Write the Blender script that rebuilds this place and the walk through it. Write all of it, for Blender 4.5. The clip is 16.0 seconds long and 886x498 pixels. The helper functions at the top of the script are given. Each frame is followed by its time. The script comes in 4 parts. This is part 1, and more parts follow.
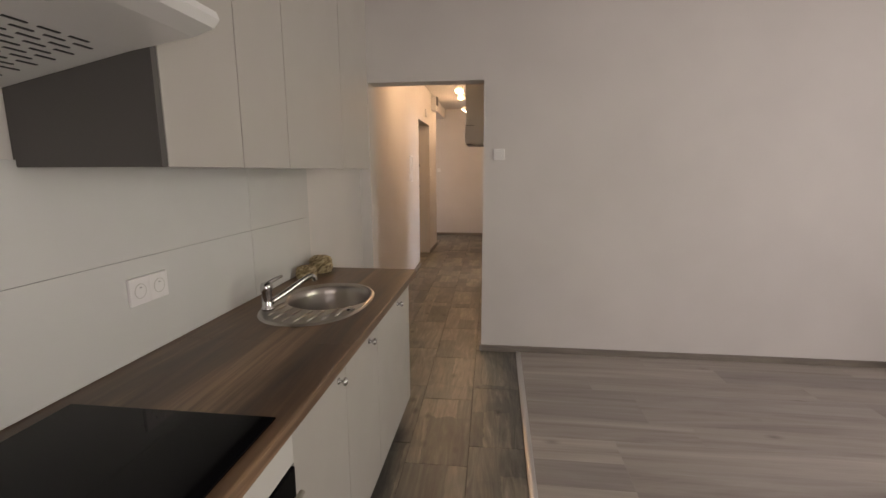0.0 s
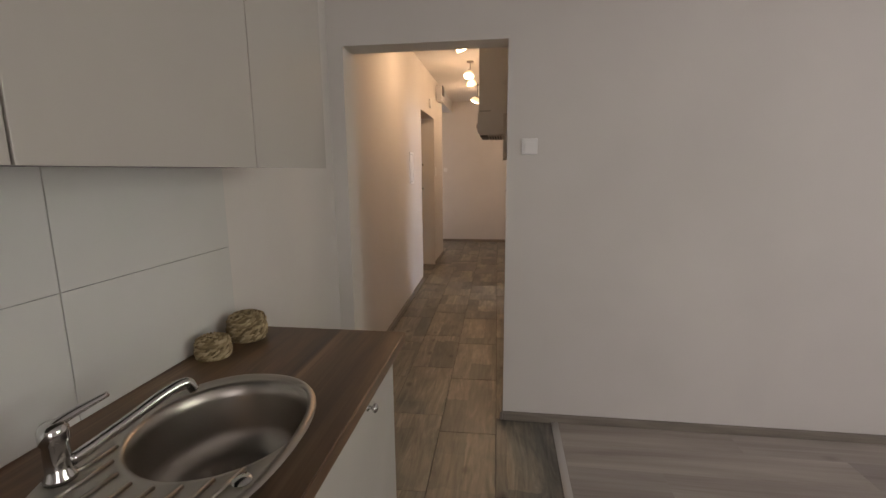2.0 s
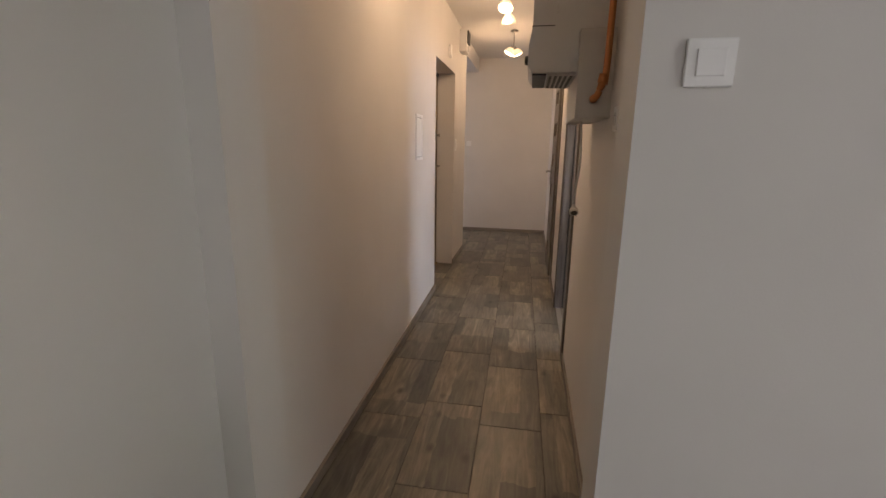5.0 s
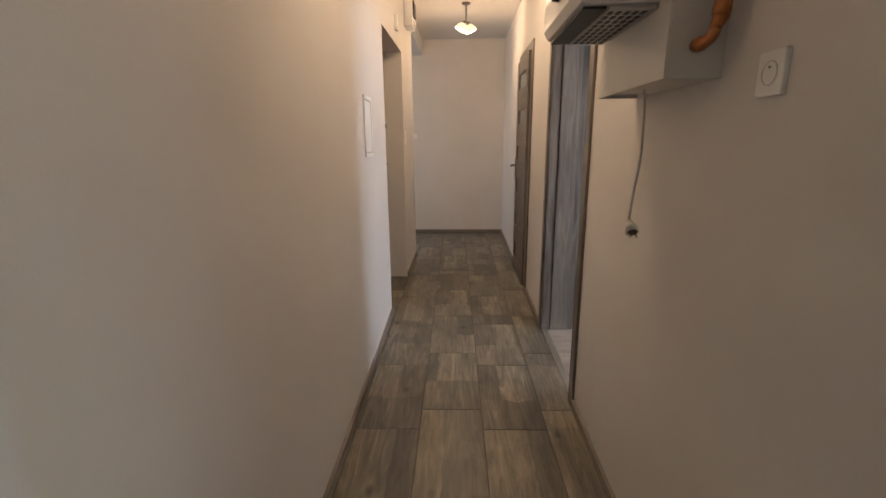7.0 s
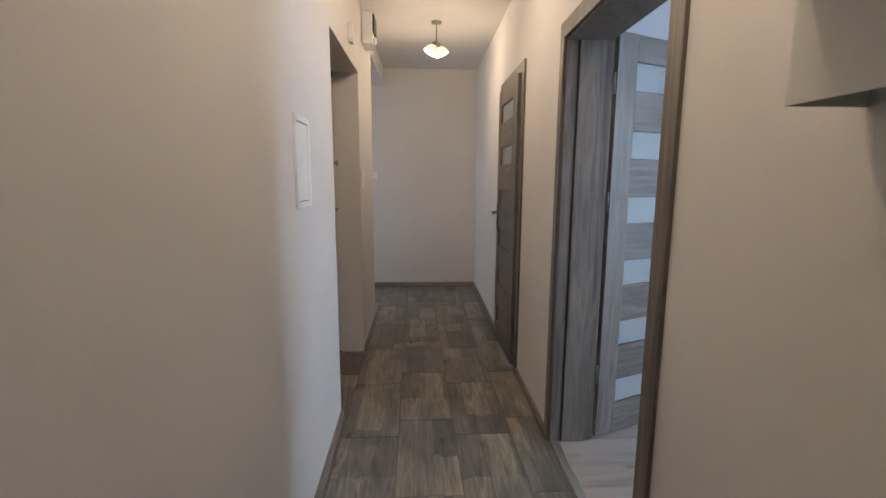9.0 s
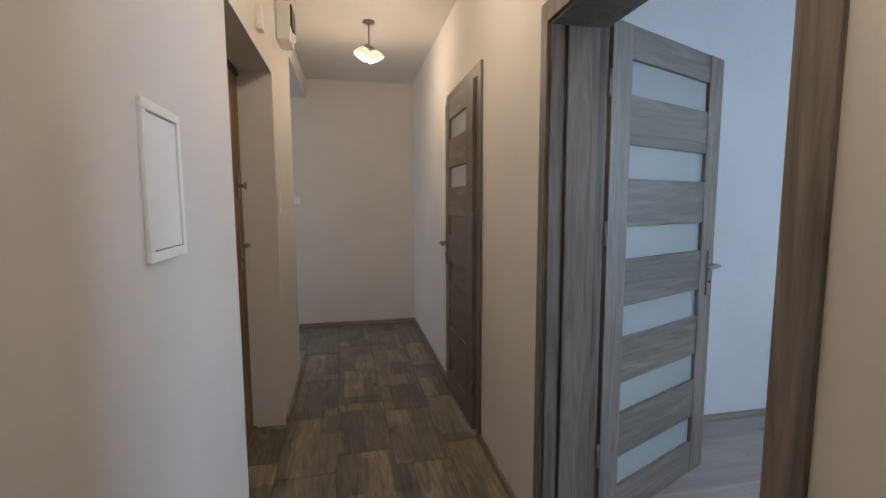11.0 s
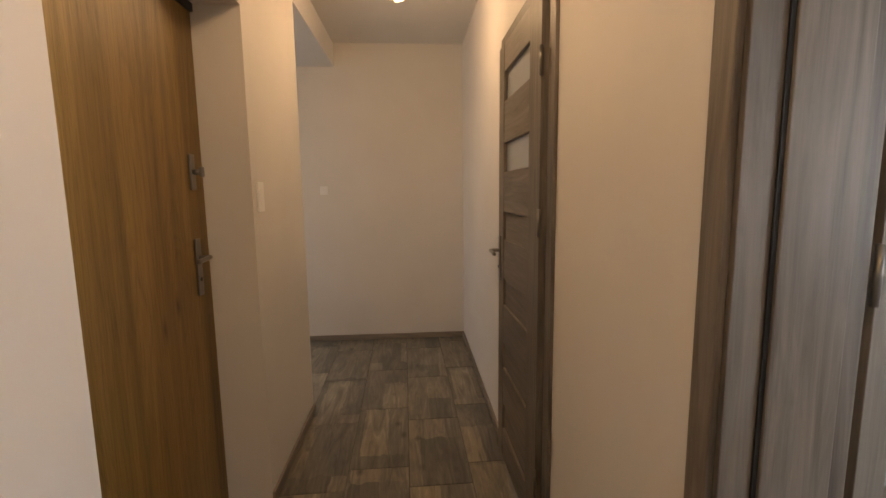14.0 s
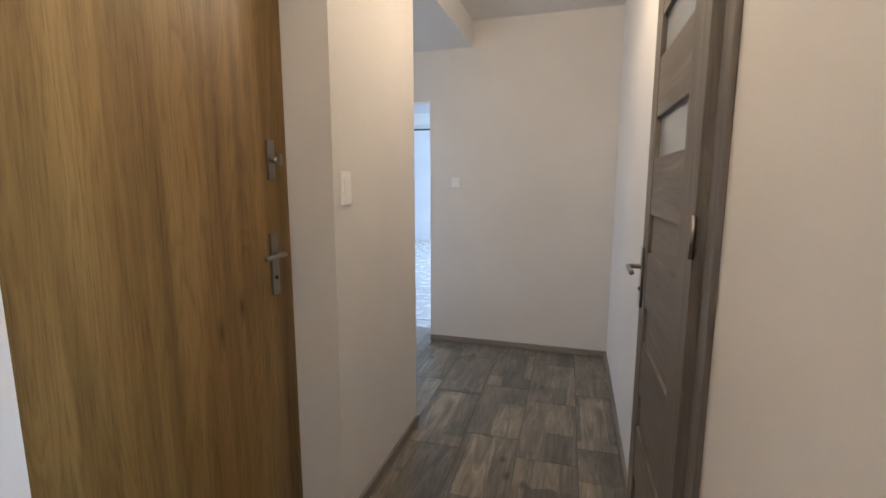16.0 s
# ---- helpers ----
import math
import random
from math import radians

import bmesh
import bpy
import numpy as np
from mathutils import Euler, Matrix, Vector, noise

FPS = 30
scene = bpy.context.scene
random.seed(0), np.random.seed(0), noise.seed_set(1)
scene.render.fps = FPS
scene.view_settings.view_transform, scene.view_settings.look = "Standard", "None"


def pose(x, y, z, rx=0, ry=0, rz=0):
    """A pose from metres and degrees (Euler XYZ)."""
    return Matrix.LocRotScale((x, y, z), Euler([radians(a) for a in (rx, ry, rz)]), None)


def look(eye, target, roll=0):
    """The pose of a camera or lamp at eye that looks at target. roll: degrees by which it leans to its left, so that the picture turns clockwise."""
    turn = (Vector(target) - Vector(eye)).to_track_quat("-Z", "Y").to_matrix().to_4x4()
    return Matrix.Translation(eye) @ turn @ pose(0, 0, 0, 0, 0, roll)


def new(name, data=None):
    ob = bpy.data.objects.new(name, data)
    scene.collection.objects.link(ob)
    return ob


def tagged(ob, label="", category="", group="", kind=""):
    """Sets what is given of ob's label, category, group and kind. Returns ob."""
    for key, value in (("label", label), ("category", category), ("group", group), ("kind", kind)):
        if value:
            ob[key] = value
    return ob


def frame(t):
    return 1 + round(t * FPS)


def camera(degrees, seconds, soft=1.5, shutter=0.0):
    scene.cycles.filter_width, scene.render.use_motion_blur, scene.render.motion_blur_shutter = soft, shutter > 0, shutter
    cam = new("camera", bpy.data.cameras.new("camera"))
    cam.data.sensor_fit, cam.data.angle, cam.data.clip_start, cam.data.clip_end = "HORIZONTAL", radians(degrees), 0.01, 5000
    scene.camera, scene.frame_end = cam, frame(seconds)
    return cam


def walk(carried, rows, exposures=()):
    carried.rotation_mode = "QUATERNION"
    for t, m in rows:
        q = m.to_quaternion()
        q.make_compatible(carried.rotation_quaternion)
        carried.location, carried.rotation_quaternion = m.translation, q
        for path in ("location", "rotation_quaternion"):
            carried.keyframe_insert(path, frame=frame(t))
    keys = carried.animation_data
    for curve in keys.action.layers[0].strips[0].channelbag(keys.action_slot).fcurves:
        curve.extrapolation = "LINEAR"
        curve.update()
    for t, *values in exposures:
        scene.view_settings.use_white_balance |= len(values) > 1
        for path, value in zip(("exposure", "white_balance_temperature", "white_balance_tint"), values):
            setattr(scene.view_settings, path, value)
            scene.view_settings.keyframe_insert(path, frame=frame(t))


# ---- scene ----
cam = camera(89.5, 16.0)
PATH = [
    (0, (0.218, -0.212, 1.427), (-0.021, 1.744, 1.083), -0.2),
    (0.5, (0.197, 0.048, 1.428), (-0.105, 2.007, 1.154), 0.8),
    (1, (0.18, 0.289, 1.425), (-0.139, 2.241, 1.112), 1.4),
    (1.5, (0.127, 0.552, 1.432), (-0.137, 2.511, 1.126), 0.0),
    (2, (0.101, 0.796, 1.427), (-0.171, 2.747, 1.082), -0.5),
    (2.5, (0.089, 1.067, 1.427), (-0.276, 3.007, 1.104), 1.1),
    (3, (0.057, 1.33, 1.42), (-0.322, 3.256, 1.038), 1.0),
    (3.5, (-0.004, 1.601, 1.432), (-0.296, 3.539, 1.031), 0.4),
    (4, (-0.022, 1.854, 1.424), (-0.407, 3.772, 1.01), 0.6),
    (6.5, (-0.294, 2.863, 1.371), (-0.477, 4.797, 0.893), 0.2),
    (7, (-0.375, 3.054, 1.378), (-0.465, 4.995, 0.906), -0.5),
    (7.5, (-0.398, 3.26, 1.377), (-0.447, 5.2, 0.895), 0.1),
    (8, (-0.432, 3.502, 1.395), (-0.348, 5.453, 0.963), -0.2),
    (8.5, (-0.466, 3.735, 1.398), (-0.358, 5.696, 1.016), -0.5),
    (9, (-0.474, 3.985, 1.397), (-0.383, 5.959, 1.09), 0.3),
    (9.5, (-0.483, 4.167, 1.409), (-0.372, 6.144, 1.126), -0.1),
    (10, (-0.526, 4.346, 1.413), (-0.253, 6.319, 1.234), -0.8),
    (12.5, (-0.468, 5.03, 1.423), (-0.027, 6.964, 1.164), 0.1),
    (13, (-0.432, 5.228, 1.427), (-0.021, 7.171, 1.19), 0.2),
    (13.5, (-0.385, 5.393, 1.426), (-0.043, 7.341, 1.136), -0.6),
    (14, (-0.281, 5.543, 1.431), (-0.146, 7.521, 1.171), -0.7),
    (14.5, (-0.172, 5.653, 1.418), (-0.271, 7.631, 1.138), -0.7),
    (15, (-0.127, 5.758, 1.4), (-0.334, 7.727, 1.116), -0.7),
    (15.5, (-0.104, 5.914, 1.42), (-0.467, 7.857, 1.114), 1.0),
    (16, (-0.082, 6.004, 1.43), (-0.645, 7.901, 1.141), -0.0),
]
EXPOSURES = [(0, 0.08, 7750, 25), (1.5, -0.1, 7600, 24), (4, -0.15, 7050, 22), (7, 0.1, 6700, 17), (8.5, 0.05, 5700, 12), (10, -0.26, 5650, 10),
             (12.5, -0.27, 7500, 15), (13, -0.3, 8400, 19), (14.2, -0.1, 8000, 19), (15.5, 0.25, 5700, 11), (16, 0.4, 5550, 9)]
walk(cam, [(t, look(eye, target, roll)) for t, eye, target, roll in PATH], EXPOSURES)

# ---- plan, metres ----
H = 2.75                      # ceiling
KX, END, HL, HR = -0.85, 3.215, -0.955, 0.208   # kitchen wall, end wall, hall left and right walls
END2, FAR = 3.38, 9.80
LIV_X, LIV_Y = 3.9, -2.6      # living room
R2_X, R2_Y = 3.6, 6.965        # bedroom

# ---- world and lights ----
world = bpy.data.worlds.new("sky")
scene.world = world
world.use_nodes = True
wn = world.node_tree.nodes
sky = wn.new("ShaderNodeTexSky")
sky.sky_type, sky.sun_disc, sky.sun_elevation, sky.sun_rotation = "NISHITA", False, radians(64), radians(262)
world.node_tree.links.new(sky.outputs[0], wn["Background"].inputs[0])
wn["Background"].inputs[1].default_value = 0.15
sun_data = bpy.data.lights.new("sun", "SUN")
sun_data.energy, sun_data.angle, sun_data.color = 4.0, radians(12), (1, 0.95, 0.88)
new("sun", sun_data).matrix_world = look((0, 0, 30), (14, 2, 0))


def area(name, eye, target, w, h, power, color):
    d = bpy.data.lights.new(name, "AREA")
    d.shape, d.size, d.size_y, d.energy, d.color = "RECTANGLE", w, h, power, color
    ob = new(name, d)
    ob.matrix_world = look(eye, target)
    return ob


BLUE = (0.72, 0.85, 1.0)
DAY = (0.96, 0.97, 1.0)
WARM = (1.0, 0.70, 0.41)
area("daylight_area", (LIV_X + 0.05, 0.9, 1.55), (0, 0.9, 1.4), 2.0, 1.4, 44, (0.87, 0.945, 1.0))
area("daylight_area", (1.9, LIV_Y - 0.05, 1.25), (1.9, 3, 1.2), 1.9, 2.0, 50, (0.93, 0.97, 1.0))
# added bedroom lamp, set south so the door panes don't mirror it
area("daylight_area", (R2_X + 0.15, 4.5, 1.6), (0, 5.3, 1.3), 1.15, 1.35, 112, BLUE)
# daylight for bathroom and far rooms: lamps inside closed walls, no windows modelled
area("daylight_area", (2.05, 8.6, 1.7), (0, 8.6, 1.2), 0.8, 0.9, 40, BLUE)
area("daylight_area", (-0.05, 14.2, 1.5), (-4, 14.2, 1.3), 1.8, 1.5, 160, BLUE)
area("daylight_area", (-0.45, 11.1, 1.5), (-4, 11.1, 1.3), 1.2, 1.3, 40, BLUE)
# added lamp at an unseen passage opening, brightens the hall's far end
area("daylight_area", (-3.14, 9.1, 1.6), (0, 9.1, 1.3), 1.0, 1.4, 11, DAY)

# ---- materials ----
def mat(name, color=(0.8, 0.8, 0.8), rough=0.5, metal=0.0, coat=0.0):
    m = bpy.data.materials.new(name)
    m.use_nodes = True
    b = m.node_tree.nodes["Principled BSDF"]
    b.inputs["Base Color"].default_value = (*color, 1)
    b.inputs["Roughness"].default_value = rough
    b.inputs["Metallic"].default_value = metal
    b.inputs["Coat Weight"].default_value = coat
    return m, m.node_tree.nodes, m.node_tree.links, b


def coords(n, l, scale=(1, 1, 1), spread=0.0, swap=False):
    """Object coordinates, scaled; spread shifts each object's pattern by its random number."""
    tc, mp = n.new("ShaderNodeTexCoord"), n.new("ShaderNodeMapping")
    l.new(tc.outputs["Object"], mp.inputs[0])
    mp.inputs["Scale"].default_value = scale
    if spread:
        oi, mul = n.new("ShaderNodeObjectInfo"), n.new("ShaderNodeVectorMath")
        mul.operation = "MULTIPLY"
        mul.inputs[1].default_value = (spread, spread * 1.7, spread * 0.6)
        cb = n.new("ShaderNodeCombineXYZ")
        for k in range(3):
            l.new(oi.outputs["Random"], cb.inputs[k])
        l.new(cb.outputs[0], mul.inputs[0])
        l.new(mul.outputs[0], mp.inputs["Location"])
    return mp.outputs[0]


def noise_tex(n, l, vec, scale, detail=4, rough=0.55, distort=0.0):
    t = n.new("ShaderNodeTexNoise")
    t.inputs["Scale"].default_value, t.inputs["Detail"].default_value = scale, detail
    t.inputs["Roughness"].default_value, t.inputs["Distortion"].default_value = rough, distort
    l.new(vec, t.inputs["Vector"])
    return t.outputs[0]


def ramp(n, l, fac, stops):
    r = n.new("ShaderNodeValToRGB")
    e = r.color_ramp.elements
    while len(e) < len(stops):
        e.new(0.5)
    for k, (p, c) in enumerate(stops):
        e[k].position, e[k].color = p, (*c, 1)
    l.new(fac, r.inputs[0])
    return r.outputs[0]


def mixc(n, l, fac, a, b, kind="MIX"):
    x = n.new("ShaderNodeMix")
    x.data_type, x.blend_type = "RGBA", kind
    for v, k in ((fac, 0), (a, 6), (b, 7)):
        if isinstance(v, (int, float)):
            x.inputs[k].default_value = v
        elif isinstance(v, tuple):
            x.inputs[k].default_value = (*v, 1)
        else:
            l.new(v, x.inputs[k])
    return x.outputs[2]


def bump(n, l, b, height, strength, dist=0.002):
    t = n.new("ShaderNodeBump")
    t.inputs["Strength"].default_value, t.inputs["Distance"].default_value = strength, dist
    l.new(height, t.inputs["Height"])
    l.new(t.outputs[0], b.inputs["Normal"])


def plaster(name, color):
    m, n, l, b = mat(name, color, 0.85)
    v = coords(n, l)
    big, fine = noise_tex(n, l, v, 1.3, 3), noise_tex(n, l, v, 140, 3)
    dark = tuple(c * 0.93 for c in color)
    l.new(ramp(n, l, big, [(0.35, dark), (0.7, color)]), b.inputs["Base Color"])
    bump(n, l, b, fine, 0.25, 0.0012)
    return m


def wood(name, stops, axis, rough=0.45, spread=7.0, grain=1.0, knots=0.0, boards=0.0, sheen=0.0):
    """Wood grain running along axis; boards: width of the planks printed side by side."""
    m, n, l, b = mat(name, stops[1][1], rough)
    long, wide = 0.9 * grain, 11.0 * grain
    sc = tuple(long if k == axis else wide for k in range(3))
    v = coords(n, l, sc, spread)
    base = noise_tex(n, l, v, 1.0, 5, 0.58, 1.6)
    fine = noise_tex(n, l, coords(n, l, tuple(1.5 * grain if k == axis else 70 * grain for k in range(3)), spread), 2.0, 5, 0.7)
    mixf = n.new("ShaderNodeMix")
    mixf.inputs[0].default_value = 0.24
    l.new(base, mixf.inputs[2])
    l.new(fine, mixf.inputs[3])
    col = ramp(n, l, mixf.outputs[0], [(0.5 + (p - 0.52) * 0.78, c) for p, c in stops])
    if boards:
        v2 = coords(n, l, tuple(1.1 if k == axis else 1 / boards for k in range(3)), spread)
        patch = noise_tex(n, l, v2, 0.7, 2, 0.5)
        tone = ramp(n, l, patch, [(0.40, (0.62, 0.62, 0.62)), (0.46, (0.86, 0.86, 0.86)), (0.54, (0.97, 0.95, 0.92)), (0.60, (1.18, 1.14, 1.08))])
        col = mixc(n, l, 1.0, col, tone, "MULTIPLY")
    oi = n.new("ShaderNodeObjectInfo")
    rnd = ramp(n, l, oi.outputs["Random"], [(0, (0.84, 0.84, 0.85)), (1, (1.1, 1.09, 1.07))])
    col = mixc(n, l, 1.0, col, rnd, "MULTIPLY")
    if knots:
        vk = coords(n, l, tuple(1.6 if k == axis else 3.2 for k in range(3)), spread)
        vo = n.new("ShaderNodeTexVoronoi")
        vo.inputs["Scale"].default_value = knots
        l.new(vk, vo.inputs["Vector"])
        spot = ramp(n, l, vo.outputs["Distance"], [(0.03, (0.25, 0.22, 0.2)), (0.10, (0.8, 0.79, 0.78)), (0.16, (1, 1, 1))])
        col = mixc(n, l, 0.85, col, spot, "MULTIPLY")
    l.new(col, b.inputs["Base Color"])
    rr = n.new("ShaderNodeMapRange")
    rr.inputs["To Min"].default_value, rr.inputs["To Max"].default_value = rough - 0.1, rough + 0.12
    l.new(base, rr.inputs[0])
    l.new(rr.outputs[0], b.inputs["Roughness"])
    bump(n, l, b, fine, 0.25, 0.0012)
    return m


def printed_tile(name):
    """Stoneware printed with short weathered boards: blocks of tone, wavering grain, knots and pale worn streaks."""
    m, n, l, b = mat(name, (0.16, 0.145, 0.12), 0.36)
    v = coords(n, l, (1, 1, 1), 9.0)
    # blocks of tone, their edges a little ragged
    wob = n.new("ShaderNodeTexNoise")
    wob.inputs["Scale"].default_value, wob.inputs["Detail"].default_value = 14.0, 4
    l.new(v, wob.inputs["Vector"])
    ragged = n.new("ShaderNodeVectorMath")
    ragged.operation = "MULTIPLY_ADD"
    l.new(wob.outputs["Color"], ragged.inputs[0])
    ragged.inputs[1].default_value = (0.028, 0.10, 0.0)
    l.new(v, ragged.inputs[2])
    tones = []
    for size in ((1 / 0.15, 1 / 0.52, 0), (1 / 0.083, 1 / 0.31, 0)):
        mul, fl, wn_ = n.new("ShaderNodeVectorMath"), n.new("ShaderNodeVectorMath"), n.new("ShaderNodeTexWhiteNoise")
        mul.operation, fl.operation = "MULTIPLY", "FLOOR"
        mul.inputs[1].default_value = size
        l.new(ragged.outputs[0], mul.inputs[0])
        l.new(mul.outputs[0], fl.inputs[0])
        l.new(fl.outputs[0], wn_.inputs["Vector"])
        tones.append(wn_.outputs["Value"])
    wave = noise_tex(n, l, coords(n, l, (17, 2.0, 1), 9.0), 1.0, 5, 0.55, 2.4)
    fine = noise_tex(n, l, coords(n, l, (120, 9, 1), 9.0), 1.0, 4, 0.7, 0.6)
    cloud = noise_tex(n, l, coords(n, l, (5, 2.2, 1), 9.0), 1.0, 4, 0.6, 0.8)
    col = ramp(n, l, wave, [(0.28, (0.085, 0.078, 0.066)), (0.45, (0.135, 0.124, 0.106)), (0.58, (0.168, 0.155, 0.132)), (0.72, (0.225, 0.207, 0.175))])
    col = mixc(n, l, 1.0, col, ramp(n, l, tones[0], [(0, (0.64, 0.66, 0.68)), (0.45, (1.02, 1.02, 1.02)), (1, (1.5, 1.46, 1.36))]), "MULTIPLY")
    col = mixc(n, l, 0.4, col, ramp(n, l, tones[1], [(0, (0.72, 0.73, 0.75)), (0.6, (1.0, 1.0, 1.0)), (1, (1.25, 1.22, 1.15))]), "MULTIPLY")
    col = mixc(n, l, 0.8, col, ramp(n, l, cloud, [(0.3, (0.60, 0.62, 0.66)), (0.5, (1, 1, 1)), (0.7, (1.4, 1.35, 1.24))]), "MULTIPLY")
    col = mixc(n, l, 0.28, col, ramp(n, l, fine, [(0.35, (0.6, 0.6, 0.6)), (0.6, (1.15, 1.15, 1.15))]), "MULTIPLY")
    vo = n.new("ShaderNodeTexVoronoi")
    vo.inputs["Scale"].default_value = 3.4
    l.new(coords(n, l, (1.6, 0.9, 1), 9.0), vo.inputs["Vector"])
    col = mixc(n, l, 0.9, col, ramp(n, l, vo.outputs["Distance"], [(0.03, (0.25, 0.23, 0.21)), (0.085, (0.6, 0.59, 0.58)), (0.14, (1, 1, 1))]), "MULTIPLY")
    l.new(col, b.inputs["Base Color"])
    rr = n.new("ShaderNodeMapRange")
    rr.inputs["To Min"].default_value, rr.inputs["To Max"].default_value = 0.27, 0.46
    l.new(wave, rr.inputs[0])
    l.new(rr.outputs[0], b.inputs["Roughness"])
    bump(n, l, b, fine, 0.3, 0.0012)
    return m


def oak_veneer(name, tint, axis=2):
    """Veneer with flat-sawn figure: wavering rings cut lengthwise, pores and a few knots."""
    m, n, l, b = mat(name, tint[1], 0.42)
    sc = tuple(0.55 if k == axis else 6.5 for k in range(3))
    v = coords(n, l, sc, 2.0)
    body = noise_tex(n, l, v, 1.0, 3, 0.5, 0.9)
    ring = n.new("ShaderNodeMath")
    ring.operation = "MULTIPLY"
    ring.inputs[1].default_value = 15.0
    l.new(body, ring.inputs[0])
    saw = n.new("ShaderNodeMath")
    saw.operation = "FRACT"
    l.new(ring.outputs[0], saw.inputs[0])
    pores = noise_tex(n, l, coords(n, l, tuple(7.0 if k == axis else 210 for k in range(3)), 2.0), 1.0, 4, 0.7)
    wide = noise_tex(n, l, coords(n, l, tuple(0.35 if k == axis else 9 for k in range(3)), 2.0), 1.0, 4, 0.6, 0.5)
    col = ramp(n, l, wide, [(0.30, tint[0]), (0.48, tint[1]), (0.66, tint[2])])
    col = mixc(n, l, 0.55, col, ramp(n, l, saw.outputs[0], [(0.0, (0.74, 0.70, 0.64)), (0.25, (0.98, 0.98, 0.97)), (0.8, (1.1, 1.1, 1.08)), (1.0, (0.78, 0.75, 0.70))]), "MULTIPLY")
    col = mixc(n, l, 0.6, col, ramp(n, l, pores, [(0.36, (0.58, 0.52, 0.46)), (0.52, (1.04, 1.04, 1.04))]), "MULTIPLY")
    vo = n.new("ShaderNodeTexVoronoi")
    vo.inputs["Scale"].default_value = 2.3
    l.new(coords(n, l, tuple(0.8 if k == axis else 2.4 for k in range(3)), 2.0), vo.inputs["Vector"])
    col = mixc(n, l, 0.9, col, ramp(n, l, vo.outputs["Distance"], [(0.02, (0.28, 0.22, 0.17)), (0.06, (0.72, 0.66, 0.58)), (0.13, (1, 1, 1))]), "MULTIPLY")
    l.new(col, b.inputs["Base Color"])
    bump(n, l, b, pores, 0.3, 0.0012)
    return m


def brushed(name, color, rough, metal=1.0):
    m, n, l, b = mat(name, color, rough, metal)
    v = coords(n, l, (3, 3, 60))
    f = noise_tex(n, l, v, 8, 1)
    rr = n.new("ShaderNodeMapRange")
    rr.inputs["To Min"].default_value, rr.inputs["To Max"].default_value = max(0.03, rough - 0.012), rough + 0.012
    l.new(f, rr.inputs[0])
    l.new(rr.outputs[0], b.inputs["Roughness"])
    return m


def lacquer(name, color, rough, coat=0.0):
    m, n, l, b = mat(name, color, rough, 0, coat)
    v = coords(n, l)
    f = noise_tex(n, l, v, 3.0, 3)
    l.new(ramp(n, l, f, [(0.3, tuple(c * 0.95 for c in color)), (0.7, color)]), b.inputs["Base Color"])
    rr = n.new("ShaderNodeMapRange")
    rr.inputs["To Min"].default_value, rr.inputs["To Max"].default_value = max(0.03, rough - 0.05), rough + 0.08
    l.new(noise_tex(n, l, v, 9.0, 3), rr.inputs[0])
    l.new(rr.outputs[0], b.inputs["Roughness"])
    return m


M_WALL = plaster("wall_paint", (0.68, 0.652, 0.625))
M_CEIL = plaster("ceiling_paint", (0.72, 0.70, 0.68))
M_TILE = printed_tile("wood_look_tile")
M_LAM = wood("laminate", [(0.28, (0.235, 0.200, 0.180)), (0.46, (0.335, 0.295, 0.268)), (0.60, (0.385, 0.347, 0.318)), (0.78, (0.46, 0.42, 0.39))], 0, 0.40, 11.0, 0.55, 1.5, 0.0)
M_BASE = wood("baseboard_wood", [(0.3, (0.13, 0.112, 0.094)), (0.5, (0.21, 0.182, 0.155)), (0.7, (0.28, 0.25, 0.215))], 1, 0.45, 3.0, 1.0)
M_BASEX = wood("baseboard_wood_x", [(0.3, (0.13, 0.112, 0.094)), (0.5, (0.21, 0.182, 0.155)), (0.7, (0.28, 0.25, 0.215))], 0, 0.45, 3.0, 1.0)
GREY = [(0.28, (0.080, 0.067, 0.056)), (0.45, (0.136, 0.117, 0.100)), (0.58, (0.178, 0.155, 0.133)), (0.74, (0.235, 0.207, 0.180))]
M_DOORV = wood("grey_oak_upright", GREY, 2, 0.48, 5.0, 1.9)
M_DOORH = wood("grey_oak_level", GREY, 0, 0.48, 5.0, 1.9)
M_OAK = oak_veneer("golden_oak", [(0.125, 0.070, 0.018), (0.205, 0.124, 0.036), (0.285, 0.182, 0.060)])
M_TOP = wood("walnut_worktop", [(0.30, (0.055, 0.030, 0.018)), (0.45, (0.125, 0.070, 0.039)), (0.56, (0.185, 0.112, 0.066)), (0.70, (0.36, 0.235, 0.145))], 1, 0.36, 2.0, 0.5, 0.5, 0.2)
M_GROUT = lacquer("grout", (0.09, 0.08, 0.07), 0.9)
M_FRONT = lacquer("cabinet_front", (0.46, 0.437, 0.405), 0.34)
M_GREYPANEL = lacquer("grey_carcass", (0.085, 0.08, 0.077), 0.5)
M_WHITE = lacquer("white_plastic", (0.82, 0.81, 0.80), 0.35)
M_SPLASH = lacquer("splash_tile", (0.67, 0.675, 0.66), 0.10, 0.4)
M_ENAMEL = lacquer("white_enamel", (0.74, 0.74, 0.73), 0.28)
M_SHEET = lacquer("grey_sheet_metal", (0.60, 0.59, 0.56), 0.45)
M_BLACKGLASS, *_ = mat("black_glass", (0.004, 0.004, 0.005), 0.06)
M_BLACKGLASS.node_tree.nodes["Principled BSDF"].inputs["Specular IOR Level"].default_value = 0.12
M_BLACK = lacquer("black_plastic", (0.012, 0.012, 0.012), 0.4)
M_STEEL = lacquer("stainless_steel", (0.44, 0.41, 0.375), 0.30)
